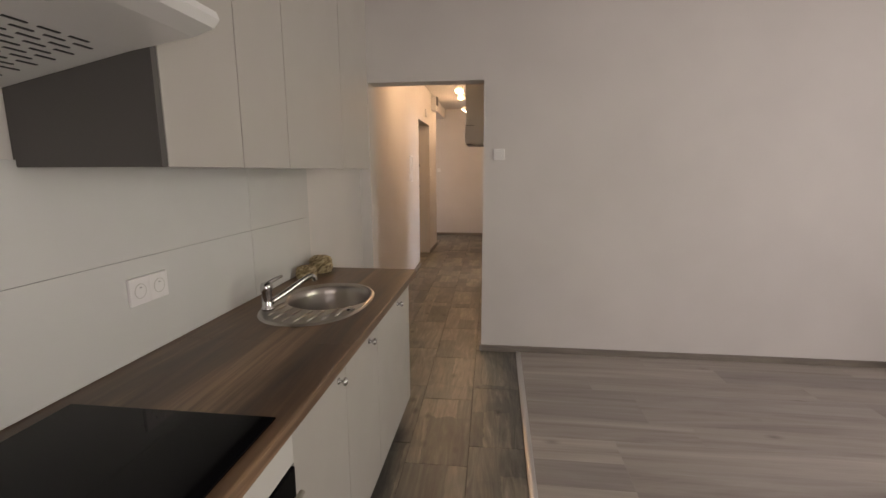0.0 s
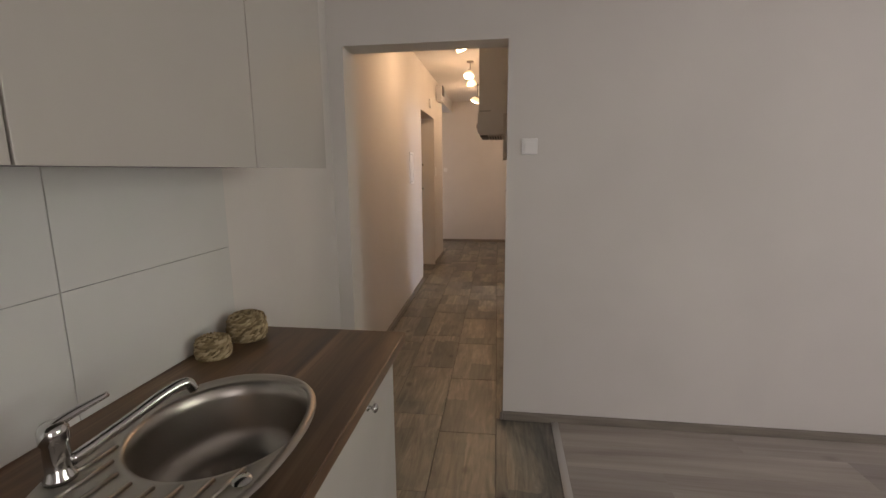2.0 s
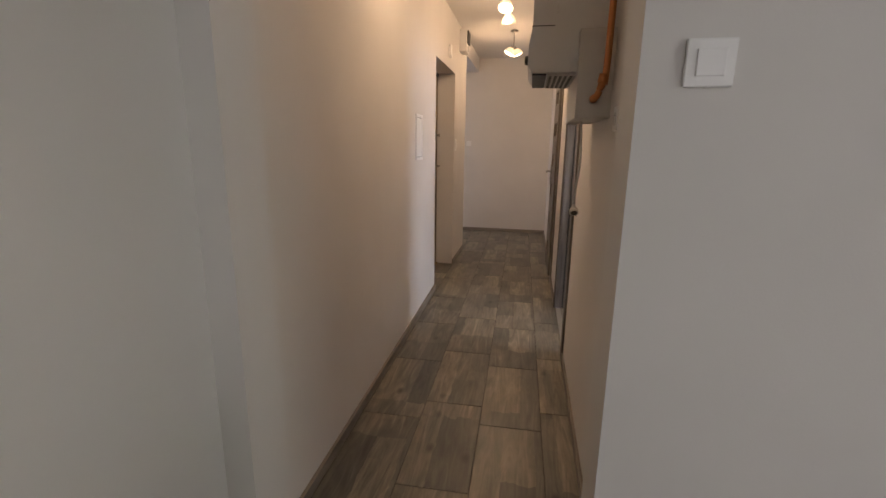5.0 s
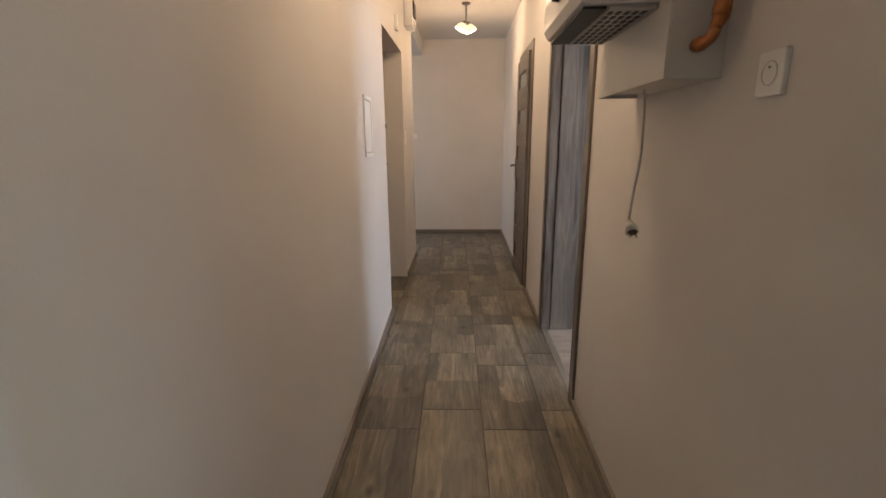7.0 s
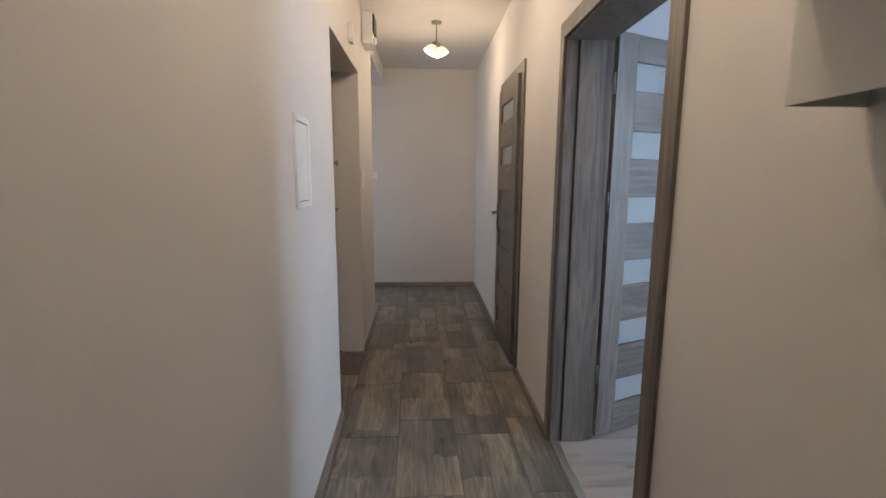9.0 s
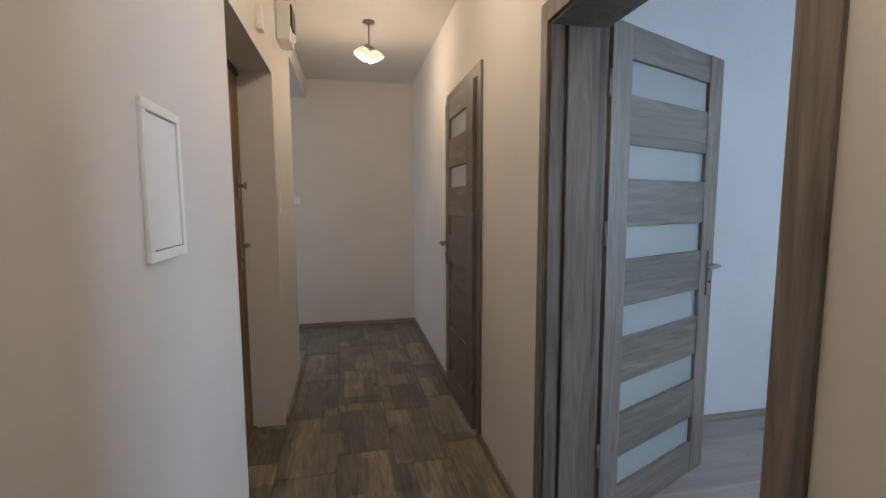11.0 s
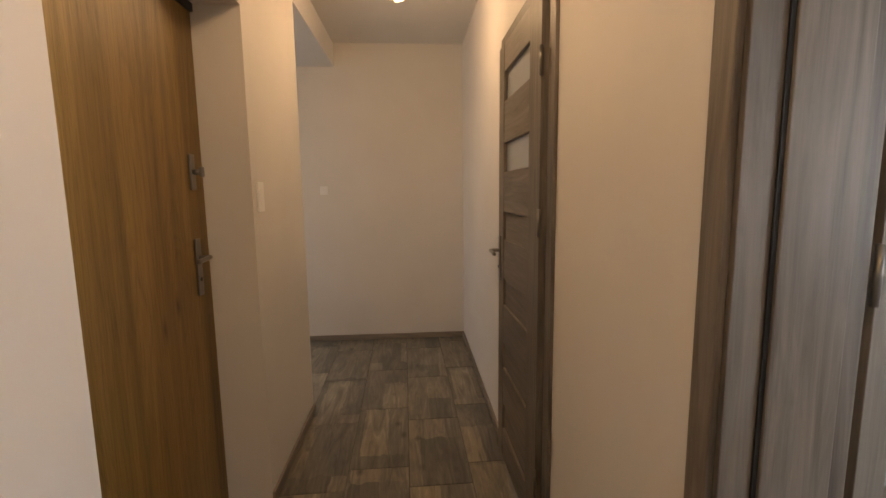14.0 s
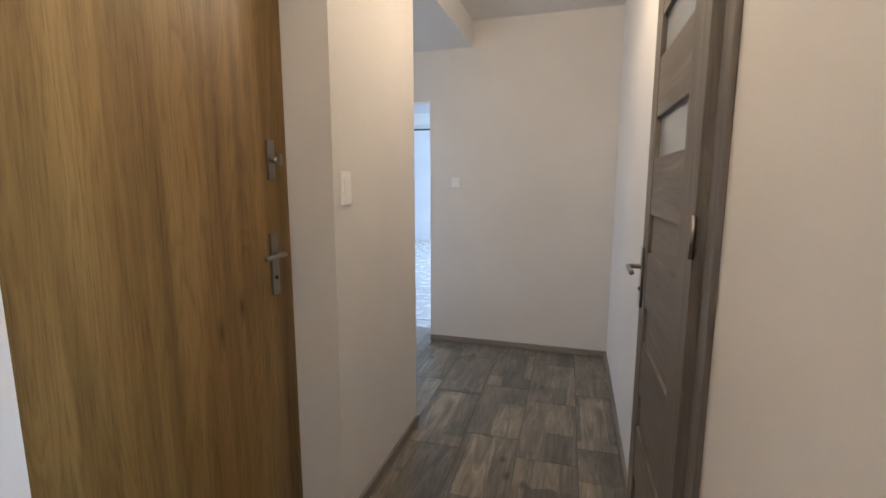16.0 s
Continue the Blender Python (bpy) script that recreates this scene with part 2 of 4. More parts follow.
M_STEEL.node_tree.nodes["Principled BSDF"].inputs["Metallic"].default_value = 1.0
M_CHROME = brushed("chrome", (0.6, 0.6, 0.6), 0.1)
M_NICKEL = brushed("satin_nickel", (0.30, 0.285, 0.265), 0.3)
M_ALU = brushed("aluminium_strip", (0.62, 0.61, 0.60), 0.38)
M_COPPER = brushed("copper", (0.48, 0.20, 0.085), 0.32)
M_FROST = lacquer("frosted_glass", (0.50, 0.55, 0.57), 0.5, 1.0)
M_FROST.node_tree.nodes["Principled BSDF"].inputs["Transmission Weight"].default_value = 0.35
M_FROST.node_tree.nodes["Principled BSDF"].inputs["Coat Roughness"].default_value = 0.01
M_FROST.node_tree.nodes["Principled BSDF"].inputs["Coat IOR"].default_value = 1.9
M_ROOM2 = plaster("bedroom_paint", (0.68, 0.69, 0.71))
M_PALE = lacquer("pale_floor", (0.55, 0.55, 0.54), 0.25)

M_SEA, n_, l_, b_ = mat("seagrass", (0.22, 0.17, 0.09), 0.8)
g_ = n_.new("ShaderNodeNewGeometry")
l_.new(ramp(n_, l_, g_.outputs["Random Per Island"], [(0, (0.11, 0.075, 0.035)), (0.5, (0.30, 0.225, 0.12)), (1, (0.55, 0.45, 0.29))]), b_.inputs["Base Color"])

M_GLASS, n_, l_, b_ = mat("clear_glass", (1, 1, 1), 0.0)
b_.inputs["Transmission Weight"].default_value = 1.0
b_.inputs["IOR"].default_value = 1.45

M_BULB, n_, l_, b_ = mat("glowing_glass", (1, 0.9, 0.75), 0.3)
b_.inputs["Emission Color"].default_value = (1.0, 0.80, 0.55, 1)
b_.inputs["Emission Strength"].default_value = 22.0

M_OPAL, n_, l_, b_ = mat("opal_glass", (0.85, 0.8, 0.7), 0.25)
b_.inputs["Emission Color"].default_value = (1.0, 0.74, 0.45, 1)
b_.inputs["Emission Strength"].default_value = 0.9

# foliage and sky emit their own light, in place of sunlight on them
M_DISTANCE, n_, l_, b_ = mat("glowing_foliage_backdrop", (0.05, 0.08, 0.03), 0.9)
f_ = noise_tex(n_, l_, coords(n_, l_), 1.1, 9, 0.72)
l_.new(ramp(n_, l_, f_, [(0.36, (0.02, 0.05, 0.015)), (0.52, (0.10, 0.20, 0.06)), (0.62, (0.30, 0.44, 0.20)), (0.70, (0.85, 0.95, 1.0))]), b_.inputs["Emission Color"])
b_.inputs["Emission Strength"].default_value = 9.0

M_LEAF, n_, l_, b_ = mat("leaf", (0.08, 0.13, 0.03), 0.5)
g_ = n_.new("ShaderNodeNewGeometry")
l_.new(ramp(n_, l_, g_.outputs["Random Per Island"], [(0, (0.04, 0.08, 0.02)), (1, (0.14, 0.22, 0.06))]), b_.inputs["Base Color"])
M_BARK = wood("bark", [(0.3, (0.05, 0.04, 0.03)), (0.5, (0.1, 0.08, 0.06)), (0.7, (0.16, 0.13, 0.1))], 2, 0.8)
M_GRASS, n_, l_, b_ = mat("grass", (0.06, 0.09, 0.03), 0.9)
l_.new(ramp(n_, l_, noise_tex(n_, l_, coords(n_, l_), 3, 6), [(0.3, (0.04, 0.06, 0.02)), (0.7, (0.09, 0.12, 0.04))]), b_.inputs["Base Color"])

# ---- mesh helpers ----
def finish(name, bm, material, parent=None, smooth=False):
    me = bpy.data.meshes.new(name)
    if smooth:
        for f in bm.faces:
            f.smooth = True
    bm.to_mesh(me)
    bm.free()
    me.materials.append(material)
    ob = new(name, me)
    if parent is not None:
        ob.parent = parent
    return ob


def part(name, bm, material, parent, label="", smooth=False):
    ob = finish(name, bm, material, parent, smooth)
    return tagged(ob, label) if label else ob


def add_box(bm, a, b, bevel=0.0):
    a, b = Vector(a), Vector(b)
    r = bmesh.ops.create_cube(bm, size=1)
    for v in r["verts"]:
        v.co = Vector([(a[k] + b[k]) / 2 + v.co[k] * (b[k] - a[k]) for k in range(3)])
    if bevel:
        edges = {e for v in r["verts"] for e in v.link_edges}
        bmesh.ops.bevel(bm, geom=list(edges), offset=bevel, segments=2, affect="EDGES", profile=0.6)
    return bm


def boxes(*pairs, bevel=0.0):
    bm = bmesh.new()
    for a, b in pairs:
        add_box(bm, a, b, bevel)
    return bm


def thing(name, label, category, group="", at=None):
    ob = new(name)
    ob.empty_display_size = 0.1
    if at is not None:
        ob.matrix_basis = at
    return tagged(ob, label, category, group)


def structure(name, bm, material, label, category, parent=None):
    return tagged(finish(name, bm, material, parent), label, category, kind="structure")


def lathe(profile, seg=32, bm=None, m=None):
    """A turned shape: profile of (radius, height)."""
    bm = bm or bmesh.new()
    m = m or Matrix()
    rings = []
    for r, z in profile:
        if r < 1e-5:
            rings.append([bm.verts.new(m @ Vector((0, 0, z)))])
        else:
            rings.append([bm.verts.new(m @ Vector((r * math.cos(2 * math.pi * k / seg), r * math.sin(2 * math.pi * k / seg), z))) for k in range(seg)])
    for p, q in zip(rings, rings[1:]):
        for k in range(seg):
            j = (k + 1) % seg
            if len(p) == 1 and len(q) == 1:
                continue
            if len(p) == 1:
                bm.faces.new((p[0], q[k], q[j]))
            elif len(q) == 1:
                bm.faces.new((p[k], p[j], q[0]))
            else:
                bm.faces.new((p[k], p[j], q[j], q[k]))
    bmesh.ops.recalc_face_normals(bm, faces=bm.faces)
    return bm


def tube(points, radius, seg=12, bm=None, taper=None):
    """A round bar along points."""
    bm = bm or bmesh.new()
    pts = [Vector(p) for p in points]
    rings = []
    up = Vector((0.13, 0.21, 0.97)).normalized()
    for k, p in enumerate(pts):
        d = (pts[min(k + 1, len(pts) - 1)] - pts[max(k - 1, 0)]).normalized()
        x = d.cross(up).normalized() if abs(d.dot(up)) < 0.97 else d.cross(Vector((1, 0, 0))).normalized()
        y = d.cross(x)
        r = radius if taper is None else radius + (taper - radius) * k / (len(pts) - 1)
        rings.append([bm.verts.new(p + r * (math.cos(2 * math.pi * j / seg) * x + math.sin(2 * math.pi * j / seg) * y)) for j in range(seg)])
    for p, q in zip(rings, rings[1:]):
        for k in range(seg):
            j = (k + 1) % seg
            bm.faces.new((p[k], p[j], q[j], q[k]))
    bm.faces.new(rings[0])
    bm.faces.new(rings[-1])
    bmesh.ops.recalc_face_normals(bm, faces=bm.faces)
    return bm


def bend(points, steps=8):
    """A smooth line through points (Catmull-Rom)."""
    p = [Vector(q) for q in points]
    p = [p[0] * 2 - p[1]] + p + [p[-1] * 2 - p[-2]]
    out = []
    for k in range(1, len(p) - 2):
        for s in range(steps):
            t = s / steps
            out.append(0.5 * (2 * p[k] + (p[k + 1] - p[k - 1]) * t + (2 * p[k - 1] - 5 * p[k] + 4 * p[k + 1] - p[k + 2]) * t * t + (3 * p[k] - p[k - 1] - 3 * p[k + 1] + p[k + 2]) * t ** 3))
    out.append(p[-2])
    return out


# ---- walls, floors, ceilings ----
B = -0.03   # walls start a little under the floor
structure("wall_kitchen", boxes(((KX - 0.15, LIV_Y - 0.15, B), (KX, END, H))), M_WALL, "white painted kitchen wall", "wall")
structure("wall_end", boxes(((KX - 0.15, END, B), (-0.765, END2, H)), ((0.106, END, B), (LIV_X + 0.2, END2, H)), ((-0.765, END, 2.08), (0.106, END2, H))), M_WALL, "white painted wall with an open doorway into the hall", "wall")
structure("wall_living_east", boxes(((LIV_X, LIV_Y - 0.15, B), (LIV_X + 0.2, -0.1, H)), ((LIV_X, 1.9, B), (LIV_X + 0.2, END, H)), ((LIV_X, -0.1, B), (LIV_X + 0.2, 1.9, 0.85)), ((LIV_X, -0.1, 2.25), (LIV_X + 0.2, 1.9, H))), M_WALL, "white painted outer wall with a window", "wall")
structure("wall_living_south", boxes(((KX, LIV_Y - 0.2, B), (0.95, LIV_Y, H)), ((2.85, LIV_Y - 0.2, B), (LIV_X, LIV_Y, H)), ((0.95, LIV_Y - 0.2, 2.25), (2.85, LIV_Y, H)), ((0.95, LIV_Y - 0.2, B), (2.85, LIV_Y, 0.25))), M_WALL, "white painted outer wall with a tall window", "wall")
structure("ceiling_living", boxes(((KX - 0.15, LIV_Y - 0.2, H), (LIV_X + 0.2, END2, H + 0.12))), M_CEIL, "white painted ceiling", "ceiling")
structure("ceiling_hall", boxes(((HL - 0.35, END2, H), (HR + 0.2, FAR + 0.14, H + 0.12))), M_CEIL, "white painted hall ceiling", "ceiling")
DOOR = -1.15


def hall_x(y):
    """Face of the left hall wall, which leans in a little towards the kitchen."""
    return HL + max(0.0, 6.47 - y) * 0.022


def leaning_box(y0, y1, front, back, z0, z1):
    """A box along y whose front face runs from front(y0) to front(y1)."""
    bm = boxes(((0, y0, z0), (1, y1, z1)))
    for v in bm.verts:
        v.co.x = front(v.co.y) if v.co.x > 0.5 else back(v.co.y)
    return bm


LEFT = "off-white painted hall wall"
structure("wall_hall_left", leaning_box(END2, 6.47, hall_x, lambda y: HL - 0.335, B, H), M_WALL, LEFT, "wall")
structure("wall_over_entrance", boxes(((HL - 0.335, 6.47, 2.183), (HL, 7.505, H))), M_WALL, "off-white painted wall above the entrance niche", "wall")
structure("wall_hall_left_far", boxes(((HL - 0.335, 7.505, B), (HL, 8.385, H))), M_WALL, "off-white painted wall beside the entrance niche", "wall")
structure("wall_behind_entrance", boxes(((HL - 0.335, 6.47, B), (DOOR - 0.06, 7.505, 2.183))), M_WALL, "plain wall behind the entrance door", "wall")
W1, W2 = HR, 0.43
for tail, a, b in (("near", (W1, END2, B), (W2, 5.235, H)), ("over_bedroom", (W1, 5.235, 2.075), (W2, 6.207, H)), ("middle", (W1, 6.207, B), (W2, 7.093, H)),
                   ("over_bathroom", (W1, 7.093, 2.13), (W2, 7.85, H)), ("far", (W1, 7.85, B), (W2, FAR, H))):
    structure("wall_hall_right_" + tail, boxes((a, b)), M_WALL, "off-white painted hall wall", "wall")
structure("wall_far", boxes(((-1.326, FAR, B), (R2_X, FAR + 0.14, H)), ((-2.3, FAR, 2.13), (-1.326, FAR + 0.14, H)), ((-3.1, FAR, B), (-2.3, FAR + 0.14, H))), M_WALL, "off-white painted wall at the end of the hall", "wall")
structure("passage_soffit", boxes(((-3.1, 8.385, 2.545), (HL, FAR, H))), M_CEIL, "lowered white plasterboard ceiling over the side passage", "ceiling")
# the opening in the west side is added for the passage lamp
structure("wall_passage", boxes(((-3.1, 8.30, B), (HL - 0.335, 8.385, H)), ((-3.25, 8.30, B), (-3.1, 8.6, H)), ((-3.25, 9.6, B), (-3.1, FAR + 0.14, H)), ((-3.25, 8.6, B), (-3.1, 9.6, 0.9)), ((-3.25, 8.6, 2.3), (-3.1, 9.6, H))), M_WALL, "white painted wall of the side passage", "wall")
# bedroom
structure("wall_bedroom_north", boxes(((W2, R2_Y, B), (R2_X, R2_Y + 0.12, H))), M_ROOM2, "pale grey white bedroom wall", "wall")
# the opening at y 3.9 to 5.1 is added to let in light
structure("wall_bedroom_east", boxes(((R2_X, END2, B), (R2_X + 0.2, 3.9, H)), ((R2_X, 3.9, B), (R2_X + 0.2, 5.1, 0.9)), ((R2_X, 3.9, 2.3), (R2_X + 0.2, 5.1, H)), ((R2_X, 5.1, B), (R2_X + 0.2, 6.38, H)), ((R2_X, 6.93, B), (R2_X + 0.2, FAR, H)), ((R2_X, 6.38, B), (R2_X + 0.2, 6.93, 0.95)), ((R2_X, 6.38, 2.3), (R2_X + 0.2, 6.93, H))), M_ROOM2, "pale bedroom outer wall with a window and an added opening", "wall")
structure("ceiling_bedroom", boxes(((W2, END2, H), (R2_X + 0.2, FAR + 0.14, H + 0.12))), M_CEIL, "white painted bedroom ceiling", "ceiling")
structure("wall_bath_east", boxes(((2.1, R2_Y + 0.12, B), (2.25, FAR, H))), M_WALL, "white painted bathroom wall", "wall")
# rooms beyond the passage
structure("wall_back_room", boxes(((-4.2, 12.1, B), (-2.75, 12.25, H)), ((-1.75, 12.1, B), (0.0, 12.25, H)), ((-2.75, 12.1, 2.19), (-1.75, 12.25, H))), M_ROOM2, "white wall with a doorway into a bright room", "wall")
structure("lintel_trim", boxes(((-2.75, 12.085, 2.25), (-1.75, 12.1, 2.40)), bevel=0.003), M_WHITE, "white board above the far doorway", "trim")
structure("lintel_rail", boxes(((-2.75, 12.08, 2.168), (-1.75, 12.1, 2.189)), bevel=0.002), M_GREYPANEL, "dark rail under the far lintel", "trim")
structure("threshold_passage", boxes(((-3.0, 10.34, 0), (-1.3, 10.385, 0.006)), bevel=0.002), M_ALU, "silver floor strip at the far room", "floor strip")
structure("wall_back_outer", boxes(((-6.2, 16.8, B), (0.15, 16.95, H)), ((-6.35, FAR + 0.14, B), (-6.2, 16.95, H)), ((0.0, FAR + 0.14, B), (0.15, 16.8, H))), M_ROOM2, "bluish white walls of the bright far room", "wall")
structure("ceiling_back", boxes(((-6.35, FAR + 0.14, H), (0.15, 16.95, H + 0.12))), M_CEIL, "white ceiling of the far rooms", "ceiling")
structure("floor_back", boxes(((-6.2, 10.1, -0.05), (0.0, 11.625, 0.0)), ((-6.2, 11.635, -0.05), (0.0, 16.8, 0.0))), M_PALE, "pale glossy floor of the far rooms", "floor")

structure("ground", boxes(((-60, -60, -0.9), (90, 70, -0.8))), M_GRASS, "rough grass outside the flat", "ground")

# ---- baseboards ----
BB, BT = 0.052, 0.016


def skirting(name, a, b, along):
    bm = boxes((a, b), bevel=0.005)
    structure(name, bm, M_BASE if along == "y" else M_BASEX, "grey wood-look skirting board", "skirting")


skirting("baseboard_end", (0.106, END - BT, 0), (LIV_X, END, BB), "x")
skirting("baseboard_jamb", (0.106 - BT, END - BT, 0), (0.106, END2 + BT, BB), "y")
skirting("baseboard_jamb_left", (-0.765, END - BT, 0), (-0.765 + BT, END2, BB), "y")
structure("baseboard_hall_left", leaning_box(END2, 6.47, lambda y: hall_x(y) + BT, hall_x, 0, BB), M_BASE, "grey wood-look skirting board", "skirting")
skirting("baseboard_niche", (HL, 7.505, 0), (HL + BT, 8.385, BB), "y")
skirting("baseboard_hall_near", (HR - BT, END2, 0), (HR, 5.171, BB), "y")
skirting("baseboard_hall_middle", (HR - BT, 6.252, 0), (HR, 7.033, BB), "y")
skirting("baseboard_hall_far", (HR - BT, 7.922, 0), (HR, FAR, BB), "y")
skirting("baseboard_far", (-1.326, FAR - BT, 0), (HR - BT, FAR, BB), "x")
skirting("baseboard_bedroom", (W2, R2_Y - BT, 0), (R2_X, R2_Y, BB), "x")

# ---- windows of white plastic ----
def window(name, m, w, h):
    """Origin at the opening's lower middle; x across, y outwards."""
    frame_ob = thing(name, "white plastic window with two casements" if w > 0.8 else "narrow white plastic window with one casement", "window", at=m)
    frame_ob["kind"] = "structure"
    t = 0.06
    two = w > 0.8
    spans = ((-w / 2 + t, -0.05), (0.05, w / 2 - t)) if two else ((-w / 2 + t, w / 2 - t),)
    mullion = (((-0.05, 0.05, t), (0.05, 0.12, h - t)),) if two else ()
    part("window_frame", boxes(((-w / 2, 0.05, 0), (w / 2, 0.12, t)), ((-w / 2, 0.05, h - t), (w / 2, 0.12, h)), ((-w / 2, 0.05, t), (-w / 2 + t, 0.12, h - t)), ((w / 2 - t, 0.05, t), (w / 2, 0.12, h - t)), *mullion, bevel=0.006), M_WHITE, frame_ob)
    for x0, x1 in spans:
        q = 0.06
        sash = part("casement", boxes(((x0, 0.035, t), (x1, 0.09, t + q)), ((x0, 0.035, h - t - q), (x1, 0.09, h - t)), ((x0, 0.035, t + q), (x0 + q, 0.09, h - t - q)), ((x1 - q, 0.035, t + q), (x1, 0.09, h - t - q)), bevel=0.006), M_WHITE, frame_ob)
        pane = part("pane", boxes(((x0 + q, 0.06, t + q), (x1 - q, 0.066, h - t - q))), M_GLASS, sash)
        pane.visible_shadow = False
    part("window_sill", boxes(((-w / 2 - 0.06, -0.14, -0.03), (w / 2 + 0.06, 0.05, 0.0)), bevel=0.008), M_WHITE, frame_ob)


window("window_1", pose(LIV_X, 0.9, 0.85, 0, 0, -90), 2.0, 1.4)
window("window_2", pose(1.9, LIV_Y, 0.25, 0, 0, 180), 1.9, 2.0)
window("window_3", pose(R2_X, 6.655, 0.95, 0, 0, -90), 0.55, 1.35)
# unseen extra window, added round the bedroom's lamp
window("added_window_4", pose(R2_X, 4.5, 0.9, 0, 0, -90), 1.2, 1.4)

# ---- trees outside ----
def tree(m, height, seed):
    rng = random.Random(seed)
    t = thing("tree", "broad green leafy tree outside the window", "tree", "trees outside", m)
    bm = tube(bend([(0, 0, 0), (0.1, 0.05, height * 0.3), (0, 0.1, height * 0.6), (0.1, 0, height * 0.9)]), 0.16, 9, taper=0.03)
    tips = []
    for k in range(14):
        a, z = k * 2.4, height * (0.22 + 0.045 * k)
        r = height * (0.34 - 0.012 * k)
        end = Vector((math.cos(a) * r, math.sin(a) * r, z + height * 0.12))
        tube(bend([(0.05, 0.05, z), end * 0.5 + Vector((0, 0, z * 0.5 - 0.05)), end]), 0.05, 6, bm, 0.012)
        tips += [end, end * 0.7 + Vector((0, 0, z * 0.3)), end * 0.45 + Vector((0.2, 0.1, z * 0.55 + 0.2))]
    part("trunk", bm, M_BARK, t)
    verts, faces = [], []
    for tip in tips:
        for _ in range(150):
            c = tip + Vector((rng.gauss(0, 0.34), rng.gauss(0, 0.34), rng.gauss(0, 0.26)))
            r = Euler((rng.uniform(0, 6), rng.uniform(0, 6), rng.uniform(0, 6))).to_matrix()
            s = rng.uniform(0.05, 0.1)
            k = len(verts)
            verts += [c + r @ Vector(q) * s for q in ((-1, 0, 0), (-0.2, -0.45, 0.1), (1, 0, 0), (-0.2, 0.45, 0.1))]
            faces.append((k, k + 1, k + 2, k + 3))
    me = bpy.data.meshes.new("crown")
    me.from_pydata(verts, [], faces)
    me.materials.append(M_LEAF)
    crown = new("crown", me)
    crown.parent = t


# glowing sheet, added to brighten the outdoors mirrored in the bedroom door
structure("backdrop", boxes(((24, -14, -0.85), (24.2, 26, 9))), M_DISTANCE, "self-glowing backdrop sheet of green foliage and sky", "backdrop")
for k, (tx, ty, th) in enumerate(((9.6, 3.6, 5.6), (11.2, 11.6, 6.4), (12.5, 8.6, 4.6))):
    tree(pose(tx, ty, -0.8), th, k + 1)

# ---- hall ceiling lamps ----
def spot_shade(lamp, m):
    """A bell of opal glass on a swivel, open below, with a lit bulb in its mouth."""
    part("swivel", lathe([(0, 0.062), (0.013, 0.062), (0.017, 0.05), (0.017, 0.028), (0, 0.028)], 18, m=m), M_NICKEL, lamp, smooth=True)
    bell = part("shade", lathe([(0.018, 0.03), (0.034, 0.022), (0.05, 0.002), (0.061, -0.026), (0.065, -0.042), (0.061, -0.042), (0.056, -0.026), (0.044, 0.0), (0.016, 0.024)], 32, m=m), M_OPAL, lamp, "opal glass bell shade", True)
    bulb = part("bulb", lathe([(0, 0.018), (0.02, 0.014), (0.04, -0.012), (0.052, -0.034), (0.03, -0.043), (0, -0.046)], 28, m=m), M_BULB, lamp, "glowing bulb", True)
    bell.visible_shadow = bulb.visible_shadow = False


def ceiling_lamp(y, turn, reach, drop):
    """A short stem that carries two spots, one above the other, aimed opposite ways."""
    lamp = thing("ceiling_lamp", "nickel ceiling lamp with two glowing opal glass spots", "lamp", "hall ceiling lamps", pose(-0.35, y, H, 0, 0, turn))
    part("canopy", lathe([(0.0, -0.001), (0.045, -0.001), (0.045, -0.014), (0.012, -0.022), (0, -0.022)], 24), M_NICKEL, lamp, "round metal canopy", True)
    part("stem", tube([(0, 0, -0.02), (0, 0, -0.19)], 0.006), M_NICKEL, lamp, smooth=True)
    part("arm", tube([(-reach, 0, -0.187 + drop), (reach, 0, -0.187)], 0.006), M_NICKEL, lamp, smooth=True)
    spot_shade(lamp, pose(-reach, 0, -0.235 + drop, 0, 28, 0))
    spot_shade(lamp, pose(reach, 0, -0.235, 0, -24, 0))


for y, turn, reach, drop, watts in ((4.95, 20, 0.055, 0.08, 8.5), (6.6, 80, 0.055, 0.08, 7.2), (8.12, 12, 0.038, 0.012, 10.5)):
    ceiling_lamp(y, turn, reach, drop)
    d = bpy.data.lights.new("lamp_light", "POINT")
    d.energy, d.color, d.shadow_soft_size = watts, WARM, 0.06
    new("lamp_light", d).location = (-0.35, y, H - 0.27)

# ---- kitchen ----
KM = pose(0.03, -0.135, 0) @ Matrix.Diagonal((1, 1, 1.016, 1))   # base units
KU = pose(0.03, -0.135, 0.006)                                   # wall units
KL = -0.88    # back of the units, before the shift
CE = 2.385   # the row of cabinets ends here
FX = -0.31   # face of the base doors


def knob(parent, p):
    m = Matrix.Translation(p) @ pose(0, 0, 0, 0, 90, 0)
    part("knob", lathe([(0, 0), (0.011, 0), (0.011, 0.003), (0.005, 0.006), (0.005, 0.014), (0.013, 0.019), (0.014, 0.025), (0.008, 0.030), (0, 0.031)], 20, m=m), M_CHROME, parent, "round chrome knob", True)


